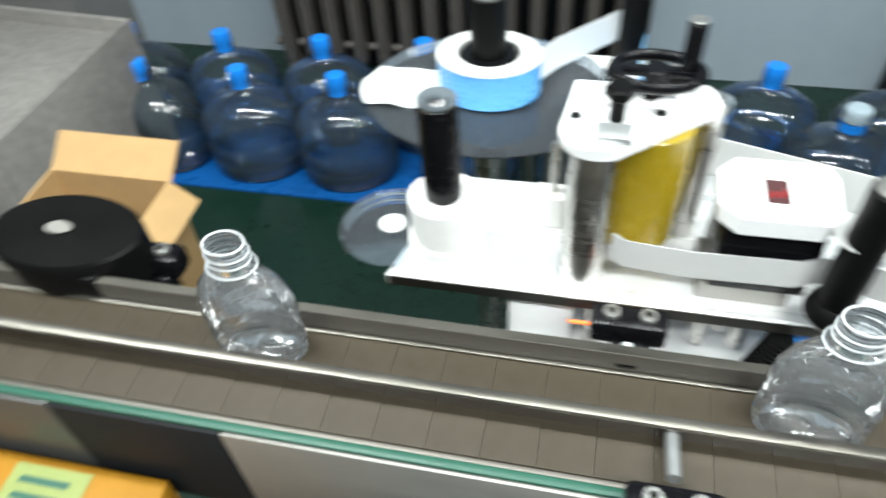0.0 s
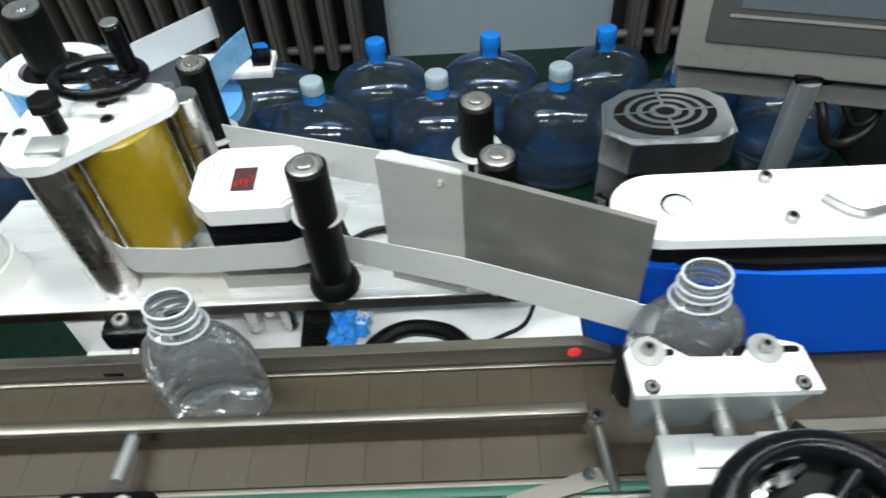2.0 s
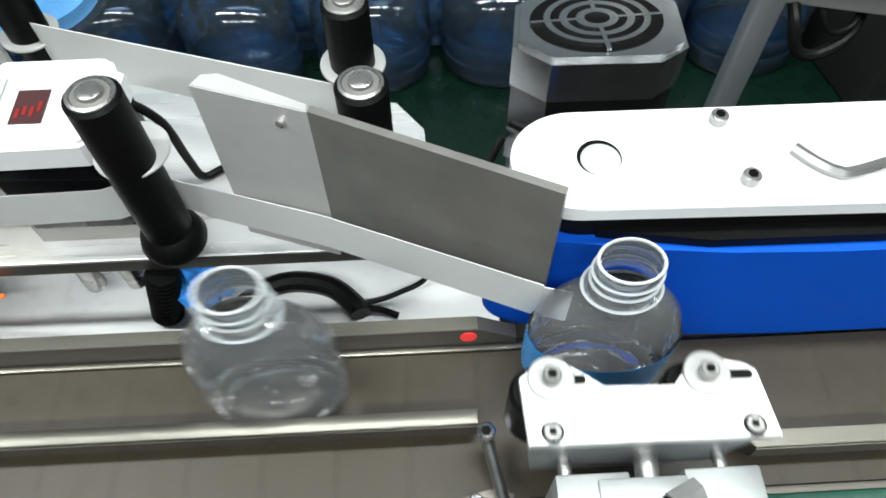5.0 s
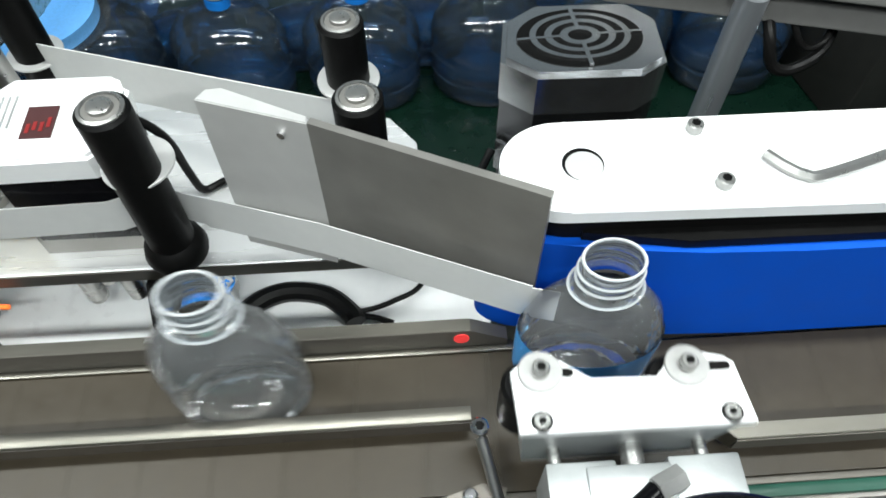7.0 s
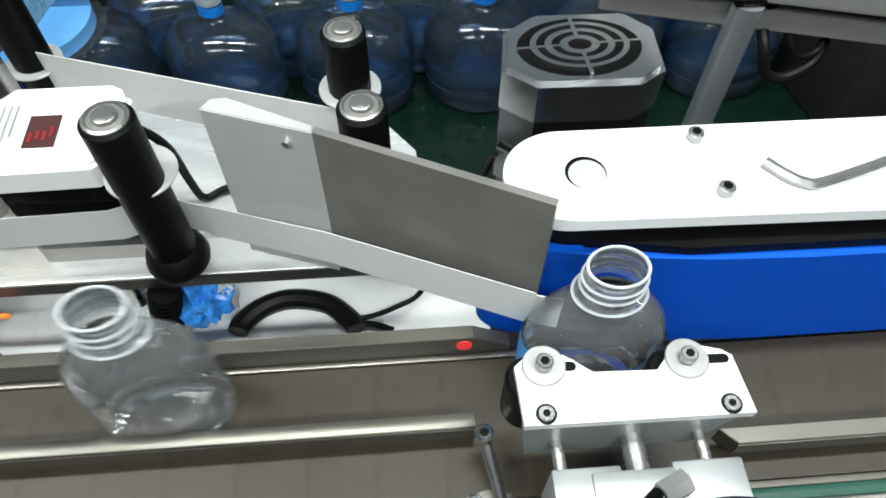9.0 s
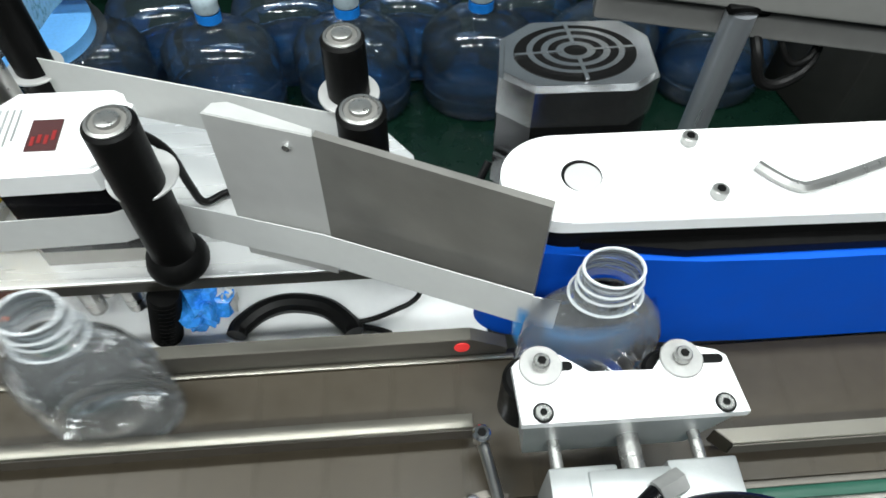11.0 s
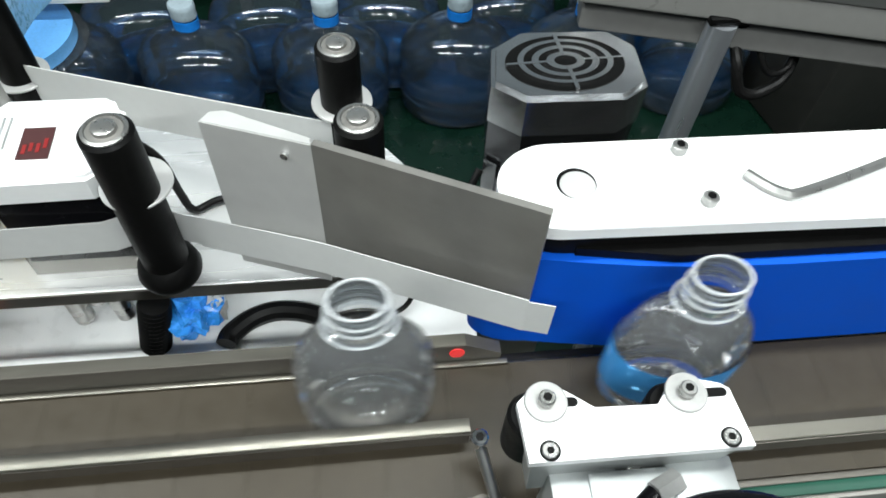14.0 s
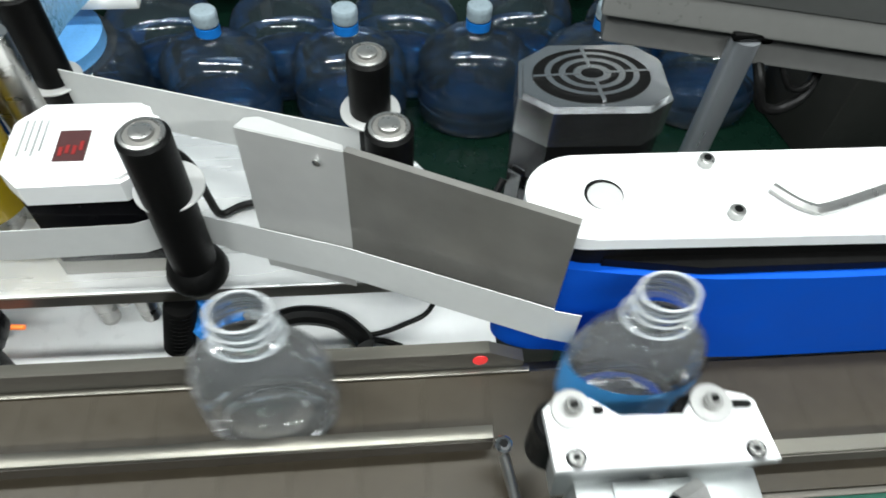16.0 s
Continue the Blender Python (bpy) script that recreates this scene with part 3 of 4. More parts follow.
def roller(x, y, z0, z1, r, flange=None, foot=True, top=True, back=0.0):
    th = thing("web_roller", "black rubber-sleeved web roller with a bright steel cap", "roller", pose(x, y, 0), "web rollers")
    part("sleeve", cyl(0, 0, z0, z1, r, 0.0015), M["black"], th)
    if top:
        ring = part("cap", lathe([(r * 0.84, z1), (r * 0.84, z1 + 0.001), (r * 0.72, z1 + 0.0016), (r * 0.68, z1 + 0.0006), (r * 0.5, z1 + 0.0006)], 28), M["cap_steel"], th, "bright steel end cap")
    if top:
        part("boss", lathe([(r * 0.46, z1 + 0.0006), (r * 0.44, z1 + 0.0030), (r * 0.36, z1 + 0.0036)], 24), M["cap_steel"], ring, "pale axle boss")
    if top:
        part("groove", lathe([(r * 0.66, z1 + 0.0008), (r * 0.62, z1 + 0.0009)], 24), M["dark_plate"], ring)
    if flange:
        part("flange", cyl(0, back, flange - 0.001, flange + 0.001, r + 0.0062, 0.0004), M["mid_plate"], th, "pale metal flange")
    if foot:
        part("foot", lathe([(r + 0.005, z0), (r + 0.006, z0 + 0.004), (r + 0.004, z0 + 0.012), (r, z0 + 0.016)], 28), M["black"], th)
    part("shaft", cyl(0, 0, 0.905, z0 + 0.01, 0.005), M["steel"], th)
    return th


roller(-0.179, 0.133, 0.925, 1.054, 0.0145, 1.004, back=0.0072)
roller(-0.061, 0.2065, 0.92, 1.043, 0.0135, 0.998, False)
roller(-0.050, 0.134, 0.92, 1.053, 0.0135, 1.0, False)
roller(-0.302, 0.304, 0.92, 1.024, 0.0145, 0.948, False)

spool = thing("take_up_spool", "black spindle in a white nylon collar on the table", "spool", pose(-0.489, 0.17, 0))
part("spindle", cyl(0, 0, 0.974, 1.068, 0.016, 0.001), M["gloss_black"], spool)
part("cap", lathe([(0.016, 1.068), (0.0158, 1.0695), (0.007, 1.07), (0.007, 1.073), (0.002, 1.0735)], 24), M["chrome"], spool)
part("collar", cyl(0, 0, 0.932, 0.975, 0.0300, 0.002), M["nylon"], spool, "white nylon collar")
part("collar_base", lathe([(0.036, 0.905), (0.034, 0.912), (0.0325, 0.931)], 32), M["nylon"], spool, "white nylon collar")
sd = thing("spare_disc", "clear acrylic disc lying on the table's edge", "disc")
part("disc", cyl(-0.545, 0.19, 0.905, 0.909, 0.05, 0.001, 48), M["acrylic"], sd)
part("hub", cyl(-0.545, 0.19, 0.9092, 0.912, 0.012, 0.001), M["nylon"], sd)

drive = thing("drive_unit", "web drive with yellow roller and steel columns under white plate", "web drive")
part("column", cyl(-0.370, 0.160, 0.905, 1.049, 0.0185, 0.0008), M["steel"], drive, "polished steel column")
part("column", cyl(-0.285, 0.226, 0.905, 1.049, 0.011, 0.0008), M["steel"], drive, "polished steel column")
part("column", cyl(-0.302, 0.236, 0.905, 1.049, 0.009, 0.0008), M["steel"], drive, "polished steel column")
part("yellow_roller", cyl(-0.332, 0.199, 0.935, 1.0485, 0.0345, 0.001, 40), M["yellow"], drive, "yellow urethane drive roller")
part("roller_foot", cyl(-0.332, 0.199, 0.905, 0.935, 0.018, 0.001), M["steel"], drive)
part("top_plate", prism([(-0.390, 0.224)] + arc(-0.369, 0.163, 0.026, 165, 300, 12, 1.08, 0.92) + arc(-0.302, 0.209, 0.0185, -50, 80, 10, 1.0, 0.9), 1.0495, 1.059, bevel=0.0015), M["white"], drive, "white top plate")
part("boss", cyl(-0.303, 0.210, 1.0592, 1.064, 0.0145, 0.001, 32, 1.0, 0.85), M["white"], drive, "round white boss")
part("slider", box(-0.380, -0.356, 0.190, 0.212, 1.0592, 1.064, 0.001), M["white"], drive)
part("adjuster", box(-0.372, -0.346, 0.147, 0.165, 1.0592, 1.065, 0.001), M["body_alu"], drive, "grey clamp block")
part("bolt", cyl(-0.358, 0.176, 1.0592, 1.081, 0.0062, 0.001), M["black"], drive, "black bolt")
part("bolt_head", cyl(-0.358, 0.176, 1.079, 1.089, 0.0115, 0.002, 6), M["black"], drive, "black bolt head")
for x, y in ((-0.387, 0.176), (-0.327, 0.186), (-0.335, 0.205)):
    part("screw", cyl(x, y, 1.0592, 1.0604, 0.0055, 0.0005, 16), M["steel"], drive)
    part("screw_hole", cyl(x, y, 1.0605, 1.0608, 0.0036, 0, 16, 1.0, 0.8), M["black"], drive)
hw = thing("handwheel", "small black handwheel with an upright grip on the web drive", "handwheel", pose(-0.333, 0.212, 1.078))
part("rim", torus(0.0275, 0.0046, Matrix.Diagonal((1.15, 0.8, 1, 1))), M["gloss_black"], hw)
part("spoke", box(-0.027, 0.027, -0.004, 0.004, -0.003, 0.003, 0.001), M["gloss_black"], hw)
part("hub", cyl(0, 0, -0.0188, 0.004, 0.009, 0.001), M["gloss_black"], hw)
part("grip", cyl(0.0225, 0.004, 0.002, 0.040, 0.007, 0.002), M["gloss_black"], hw)
part("grip_cap", cyl(0.0225, 0.004, 0.0401, 0.0412, 0.0064, 0.0004), M["cap_steel"], hw, "pale end cap")
gauge = thing("sensor_block", "small white sensor block with a thin steel rod on the table", "sensor block", pose(-0.404, 0.222, 0.905))
part("block", box(-0.013, 0.013, -0.011, 0.011, 0, 0.036, 0.002), M["nylon"], gauge)
part("rod", rod((0.002, 0.0, 0.036), (0.002, 0.004, 0.088), 0.0032), M["steel"], gauge)

reel = thing("label_reel", "roll of blue labels on a black post between clear discs", "label reel", pose(-0.490, 0.408, 0))
part("lower_disc", cyl(0, 0, 0.909, 0.912, 0.128, 0.0008, 64, 1.1, 0.9), M["acrylic"], reel, "clear acrylic disc")
part("label_roll", lathe([(0.040, 0.916), (0.051, 0.916), (0.051, 0.957), (0.040, 0.957), (0.040, 0.916)], 48, 1.1, 0.9, cap=False), M["blue_label"], reel, "wound blue label web")
part("core", lathe([(0.032, 0.916), (0.0397, 0.916), (0.0397, 0.9595), (0.032, 0.9595), (0.032, 0.916)], 40, 1.1, 0.9, cap=False), M["nylon"], reel, "white core ring")
part("roll_edge", lathe([(0.0405, 0.9572), (0.0515, 0.9572), (0.0512, 0.9592), (0.0405, 0.9592), (0.0405, 0.9572)], 48, 1.1, 0.9, cap=False), M["web"], reel, "white paper edge of the roll")
post_ob = part("post", cyl(0, 0, 0.912, 1.026, 0.0195, 0.001), M["black"], reel, "black post")
part("cap", lathe([(0.0175, 1.026), (0.0172, 1.0274), (0.008, 1.0276), (0.007, 1.029), (0.002, 1.0292)], 24), M["cap_steel"], post_ob, "bright end cap")
part("chuck", cyl(0, 0, 0.935, 0.960, 0.0305, 0.002), M["gloss_black"], reel)
bm = bmesh.new()
bmesh.ops.create_grid(bm, x_segments=14, y_segments=8, size=1)
for v in bm.verts:
    r = 1 - 0.25 * abs(v.co.y) ** 2
    v.co = Vector((-0.088 + 0.055 * v.co.x * r, -0.012 + 0.036 * v.co.y, 0.9165 + 0.0035 * noise.noise(Vector((v.co.x * 1.7, v.co.y * 1.9, 0.3)))))
bmesh.ops.solidify(bm, geom=bm.faces[:], thickness=0.0005)
part("loose_label", bm, M["web"], reel, "crumpled white sheet on the disc")
part("stand", cyl(0, 0, FZ, 0.9088, 0.02, 0.001), M["steel"], reel)

reel2 = thing("rewind_reel", "clear rewind disc with pale blue wound backing web", "reel", pose(-0.415, 0.49, 0))
part("disc", cyl(0, 0, 0.828, 0.831, 0.088, 0.0008, 64, 1.0, 0.88), M["acrylic"], reel2, "clear acrylic disc")
part("wound_web", lathe([(0.03, 0.8315), (0.078, 0.8315), (0.078, 0.846), (0.03, 0.846), (0.03, 0.8315)], 56, 1.0, 0.88, cap=False), M["wound"], reel2, "pale blue wound web")
part("hub", cyl(0, 0, 0.81, 0.848, 0.022, 0.002), M["black"], reel2)
part("stand", cyl(0, 0, FZ, 0.81, 0.018, 0.001), M["steel"], reel2)

turn = thing("turning_roller", "black web roller at the end of a white support arm", "roller")
part("sleeve", cyl(-0.338, 0.538, 0.8785, 0.985, 0.017, 0.0015), M["black"], turn)
part("arm", box(-0.47, -0.295, 0.503, 0.545, 0.866, 0.878, 0.002), M["nylon"], turn, "white support arm")
part("clamp", box(-0.318, -0.297, 0.510, 0.530, 0.8782, 0.892, 0.002), M["gloss_black"], turn)
part("stand", rod((-0.455, 0.53, FZ), (-0.455, 0.53, 0.866), 0.012), M["steel"], turn)

web = thing("label_web", "band of translucent label backing paper threaded past the rollers", "label web")
part("feed_run", ribbon([(-0.349, 0.150), (-0.338, 0.1425), (-0.29, 0.1385), (-0.21, 0.1405), (-0.19, 0.1475), (-0.178, 0.1495), (-0.157, 0.1415)], 0.9405, 0.970, 0.0006), M["web"], web)
part("slant_run", ribbon([(-0.157, 0.1415), (-0.078, 0.1062), (0.034, 0.0465)], 0.9385, 0.9705, 0.0006, rise=0.031), M["web"], web)
part("tip", ribbon([(0.034, 0.0465), (0.0475, 0.0415)], 0.9702, 0.9998, 0.0006, rise=0.002), M["web"], web)
part("supply_run", ribbon([(-0.436, 0.420), (-0.42, 0.45), (-0.355, 0.5355), (-0.345, 0.548)], 0.920, 0.959, 0.0006, rise=-0.015), M["web"], web)
bm = ribbon([(-0.322, 0.535), (-0.329, 0.48), (-0.331, 0.42), (-0.326, 0.36), (-0.312, 0.316)], 0.880, 0.918, 0.0006)
for v in bm.verts:
    v.co.z += 0.28 * (0.535 - v.co.y)
part("printed_run", bm, M["printed"], web, "web printed with blue labels")
part("rear_run", ribbon([(-0.290, 0.292), (-0.063, 0.1935), (-0.04, 0.188)], 0.925, 0.9665, 0.0008, rise=0.027), M["web"], web)

step = thing("stepper_driver", "white-topped stepper motor box with a red digital display", "motor box")
part("body", box(-0.270, -0.197, 0.1455, 0.203, 0.925, 0.992, 0.002), M["gloss_black"], step)
bm = prism([(-0.276, 0.152), (-0.262, 0.138), (-0.205, 0.139), (-0.193, 0.149), (-0.191, 0.193), (-0.199, 0.198), (-0.204, 0.206), (-0.261, 0.206), (-0.276, 0.190)], 0.994, 1.012, bevel=0.0025)
part("cover", bm, M["white"], step, "white plastic cover")
disp = part("display", box(-0.2455, -0.2275, 0.155, 0.180, 1.0122, 1.0128), M["display_glass"], step, "dark display window")
for x, y0, y1 in ((-0.2432, 0.159, 0.166), (-0.2395, 0.161, 0.1675), (-0.2355, 0.160, 0.167), (-0.2318, 0.163, 0.1705)):
    part("display_bar", box(x, x + 0.0022, y0, y1, 1.0129, 1.0132), M["red_led"], disp, "dim red glowing bar", smooth=False)
for k in range(4):
    part("text_bar", box(-0.2675 + 0.004 * k, -0.266 + 0.004 * k, 0.160 + 0.004 * (k % 2), 0.19, 1.0121, 1.0124), M["body_alu"], step)
part("foot", box(-0.275, -0.205, 0.15, 0.2, 0.905, 0.925), M["side"], step)
cable = thing("motor_cable", "thin black cable from the motor box", "cable")
part("cord", tube([(-0.205, 0.19, 0.985), (-0.196, 0.193, 0.985), (-0.183, 0.194, 0.965), (-0.179, 0.195, 0.93), (-0.174, 0.196, 0.909), (-0.158, 0.204, 0.909), (-0.13, 0.21, 0.909)], 0.003), M["cable"], cable)

peel = thing("peel_plate", "bent grey steel peel plate behind the label web", "peel plate")
# rear leaf takes a lighter steel tone than the front leaf
part("rear_leaf", prism([(-0.132, 0.134), (-0.0745, 0.1135), (-0.0745, 0.1185), (-0.119, 0.1415), (-0.127, 0.141)], 0.93, 1.057, bevel=0.0006), M["mid_plate"], peel, "lighter leaf of the bend")
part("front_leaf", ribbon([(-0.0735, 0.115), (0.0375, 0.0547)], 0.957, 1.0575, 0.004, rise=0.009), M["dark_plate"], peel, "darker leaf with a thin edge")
part("rivet", rod((-0.088, 0.12, 1.0455), (-0.0895, 0.1165, 1.0455), 0.0022), M["chrome"], peel)

# ---- wrap belt unit ----
unit = thing("wrap_belt_unit", "white-topped wrap unit driving a wide blue sponge belt", "wrap belt")
part("top_plate", prism(arc(0.050, 0.0885, 0.0285, 90, 270, 24, 1.09, 1.0) + [(0.75, 0.044), (0.75, 0.114)], 1.036, 1.045, bevel=0.0012), M["white"], unit, "white top plate")
# two black solids under the top plate stand in for the gap's shade
part("gap_fill", prism(arc(0.054, 0.0885, 0.027, 90, 270, 24, 1.09, 1.0) + [(0.75, 0.046), (0.75, 0.112)], 1.0215, 1.0355), M["black"], unit)
part("slot", prism([(0.058, 0.0605), (0.11, 0.0522), (0.75, 0.0453), (0.75, 0.05), (0.058, 0.064)], 1.0205, 1.0268), M["black"], unit)
part("belt", prism(arc(0.042, 0.0765, 0.033, 90, 270, 20, 1.0, 0.52) + [(0.065, 0.0555), (0.09, 0.0520), (0.12, 0.0490), (0.17, 0.0470), (0.76, 0.0445), (0.76, 0.112), (0.1, 0.1124)], 0.932, 1.020), M["blue_belt"], unit, "blue sponge belt")
# added unseen plate: the motor reflects black here instead of blue belt
part("reflection_mask", box(0.07, 0.75, 0.1135, 0.1175, 0.932, 1.0265, 0.001), M["black"], unit, "unseen black plate keeping the belt out of the motor's reflection")
part("pillar", box(0.2, 0.7, 0.062, 0.112, FZ, 0.9315), M["steel_dull"], unit)
for x, y in ((0.120, 0.1075), (0.1255, 0.0715)):
    head = part("screw", cyl(x, y, 1.045, 1.0505, 0.0042, 0.0006, 20), M["screw"], unit, "socket screw")
    part("socket", cyl(x, y, 1.0506, 1.0509, 0.0024, 0, 6), M["black"], head)
# flat black disc and offset cap paint the recess's shaded crescent
hole = part("recess_shade", cyl(0.060, 0.0885, 1.045, 1.0453, 0.0105, 0, 32), M["black"], unit, "black disc drawn as the bearing recess's shade")
part("bearing_cap", cyl(0.0604, 0.0872, 1.045, 1.0456, 0.0094, 0.0002), M["mid_plate"], hole, "pale bearing cap")
key = thing("hex_key", "bent steel hex key lying on the white top plate", "hex key")
part("bar", tube([(0.1495, 0.087, 1.0482), (0.157, 0.078, 1.0482), (0.1645, 0.0725, 1.0482), (0.174, 0.072, 1.0482), (0.213, 0.084, 1.0482), (0.275, 0.106, 1.0482)], 0.0029, 6), M["screw"], key)

motor = thing("fan_motor", "cast aluminium gear motor with a slotted fan cover", "motor")
part("stand", box(0.05, 0.11, 0.185, 0.225, FZ, 0.80), M["steel_dull"], motor)
OCT = [(0.032, 0.190), (0.052, 0.174), (0.114, 0.173), (0.131, 0.184), (0.132, 0.222), (0.116, 0.238), (0.058, 0.239), (0.037, 0.224)]
part("housing", prism(OCT, 0.992, 1.024, bevel=0.003), M["motor"], motor, "bright cast fan cover")
part("skirt", prism([(0.082 + (x - 0.082) * 0.975, 0.205 + (y - 0.205) * 0.96) for x, y in OCT], 0.955, 0.9915), M["motor_dark"], motor)
part("body", prism([(0.082 + (x - 0.082) * 0.93, 0.206 + (y - 0.205) * 0.88) for x, y in OCT], 0.80, 0.9545), M["motor_dark"], motor)
# bright strips imitate the reflections running down the motor's corners
for x, y in ((0.036, 0.184), (0.127, 0.181)):
    part("edge_glint", prism([(x - 0.004, y + 0.002), (x + 0.004, y - 0.004), (x + 0.005, y - 0.002), (x - 0.003, y + 0.004)], 0.93, 0.957), M["motor"], motor, "bright strip imitating a reflection on the motor's edge")
GC, GY = (0.0815, 0.2055, 0), 0.67
part("grille_back", lathe([(0.0385, 1.0242), (0.0385, 1.0245)], 48, 1.0, GY, GC), M["black"], motor, "black fan opening")
for r0, r1 in ((0.70, 0.80), (0.45, 0.565), (0.19, 0.32)):
    r0, r1 = 0.0385 * r0, 0.0385 * r1
    part("grille_ring", lathe([(r0, 1.0246), (r0, 1.0262), (r1, 1.0262), (r1, 1.0246), (r0, 1.0246)], 48, 1.0, GY, GC, cap=False), M["motor"], motor)
for k in range(4):
    a = radians(90 * k + 4)
    u, v = Vector((math.cos(a), GY * math.sin(a), 0)), Vector((-math.sin(a), GY * math.cos(a), 0)) * 0.0013
    o = Vector(GC)
    pts = [o + 0.009 * u - v, o + 0.0385 * u - v, o + 0.0385 * u + v, o + 0.009 * u + v]
    part("grille_bar", prism([(q.x, q.y) for q in pts], 1.0247, 1.0264), M["motor"], motor)
part("motor_cable", tube([(0.03, 0.185, 0.95), (0.015, 0.17, 0.93), (-0.01, 0.165, 0.90), (-0.02, 0.18, 0.875)], 0.003), M["cable"], motor)

hmi = thing("touch_panel", "grey-framed touch panel with a glass screen on a steel post", "touch panel", pose(0.129, 0.345, 0.966, -18, 0, -15))
part("case", box(0.006, 0.40, 0.014, 0.06, -0.026, 0.26, 0.004), M["case"], hmi, "grey enamelled case")
part("frame", box(0, 0.41, 0, 0.0138, 0, 0.26, 0.004), M["bezel"], hmi, "pale grey frame")
part("border", box(0.024, 0.39, -0.0022, -0.0002, 0.026, 0.25, 0.0008), M["border"], hmi, "dark inner border")
part("bead", box(0.04, 0.375, -0.0034, -0.0023, 0.050, 0.0525), M["bezel"], hmi, "pale bead round the screen")
# screen's blue-grey colour stands in for the wall mirrored in the glass
part("screen", box(0.048, 0.366, -0.0032, -0.0023, 0.058, 0.24, 0.0003), M["screen"], hmi, "glass screen, pale wall reflection put in its colour")
hpost = thing("panel_post", "chromed round post carrying the touch panel", "post")
part("pole", rod((0.236, 0.31, FZ), (0.2475, 0.32, 0.962), 0.0125, 24), M["pole"], hpost)
part("collar", box(0.233, 0.278, 0.312, 0.337, 0.9625, 0.970, 0.002), M["black"], hpost, "black clamp")
part("clamp_nut", cyl(0.268, 0.325, 0.954, 0.9625, 0.007, 0.001, 6), M["black"], hpost)
pc = thing("panel_cable", "looped black cable under the touch panel", "cable")
part("cord", tube([(0.285, 0.345, 0.96), (0.288, 0.315, 0.935), (0.30, 0.305, 0.918), (0.318, 0.31, 0.925), (0.333, 0.345, 0.955)], 0.003), M["cable"], pc)
part("plug", rod((0.268, 0.35, 0.958), (0.268, 0.33, 0.943), 0.008), M["gloss_black"], pc)
part("cord", tube([(0.268, 0.35, 0.955), (0.268, 0.31, 0.93), (0.276, 0.30, 0.905), (0.296, 0.30, 0.90), (0.32, 0.31, 0.915), (0.34, 0.35, 0.95)], 0.005), M["cable"], pc)

# ---- small things on the cabinet ----
coil = thing("cable_hose", "loop of thick black hose on the cabinet top", "hose")
part("hose", tube([(-0.162, 0.126, 0.833), (-0.159, 0.134, 0.833), (-0.143, 0.147, 0.833), (-0.122, 0.152, 0.833), (-0.095, 0.146, 0.833), (-0.077, 0.13, 0.833), (-0.073, 0.122, 0.833)], 0.008), M["cable"], coil)
part("lead", tube([(-0.08, 0.13, 0.834), (-0.062, 0.133, 0.832), (-0.043, 0.135, 0.84), (-0.023, 0.141, 0.85), (-0.012, 0.16, 0.87)], 0.002), M["cable"], coil)
part("lead", tube([(-0.08, 0.128, 0.834), (-0.06, 0.127, 0.830), (-0.045, 0.122, 0.828)], 0.0025), M["cable"], coil)
hose = thing("ribbed_hose", "black ribbed conduit standing on the cabinet", "conduit")
part("conduit", lathe([(0.0105 + 0.0013 * (k % 2), 0.0008 + 0.0028 * k) for k in range(23)], 24), M["black"], hose).matrix_basis = pose(-0.2165, 0.1335, 0.8255, 0, 14)
bag = thing("blue_bag", "crumpled blue and white printed film on the cabinet", "film")
bm = bmesh.new()
bmesh.ops.create_icosphere(bm, subdivisions=3, radius=1)
for v in bm.verts:
    k = 0.75 + 0.5 * noise.noise(v.co * 2.3)
    v.co = Vector((-0.186 + 0.0275 * v.co.x * k, 0.143 + 0.021 * v.co.y * k, 0.8515 + 0.0265 * v.co.z * k))
part("film", bm, M["crumple"], bag, angle=8)
bm = bmesh.new()
bmesh.ops.create_icosphere(bm, subdivisions=3, radius=1)
for v in bm.verts:
    k = 0.7 + 0.7 * noise.noise(v.co * 2.9 + Vector((3, 1, 7)))
    v.co = Vector((-0.168 + 0.009 * v.co.x * k, 0.150 + 0.010 * v.co.y * k, 0.850 + 0.022 * v.co.z * k))
part("white_fold", bm, M["web"], bag, "white unprinted fold", angle=8)
fib = thing("sensor_fibre", "glowing orange sensor fibre at the rail bracket", "fibre")
part("fibre", tube([(-0.375, 0.128, 0.878), (-0.34, 0.125, 0.882), (-0.305, 0.122, 0.884)], 0.0018), M["orange_glow"], fib)

# ---- things at the conveyor's infeed ----
disc = thing("infeed_disc", "black round infeed turntable disc with a pale hub", "turntable", pose(-0.80, 0.088, 0.955))
part("disc", cyl(0, 0, -0.032, 0.012, 0.07, 0.003, 56, 1.0, 0.62), M["black"], disc)
part("hub", cyl(-0.005, 0.0, 0.012, 0.015, 0.012, 0.002, 28, 1.0, 0.62), M["side"], disc)
part("stem", cyl(0, 0.0, -0.09, -0.032, 0.014), M["black"], disc)
part("bracket", box(-0.01, 0.045, -0.04, -0.02, -0.03, 0.0, 0.003), M["black"], disc)
cb = thing("cardboard_box", "open brown cardboard box with raised flaps", "box", pose(-1.07, 0.36, 0.445))
for x0, x1, y0, y1 in ((-0.1, 0.1, 0.066, 0.07), (-0.1, 0.1, -0.07, -0.066), (-0.1, -0.096, -0.066, 0.066), (0.096, 0.1, -0.066, 0.066)):
    part("side", box(x0, x1, y0, y1, 0, 0.25), M["card"], cb)
part("bottom", box(-0.096, 0.096, -0.066, 0.066, 0, 0.004), M["card"], cb)
f = part("flap", box(-0.1, 0.1, 0, 0.003, 0, 0.06), M["card"], cb)
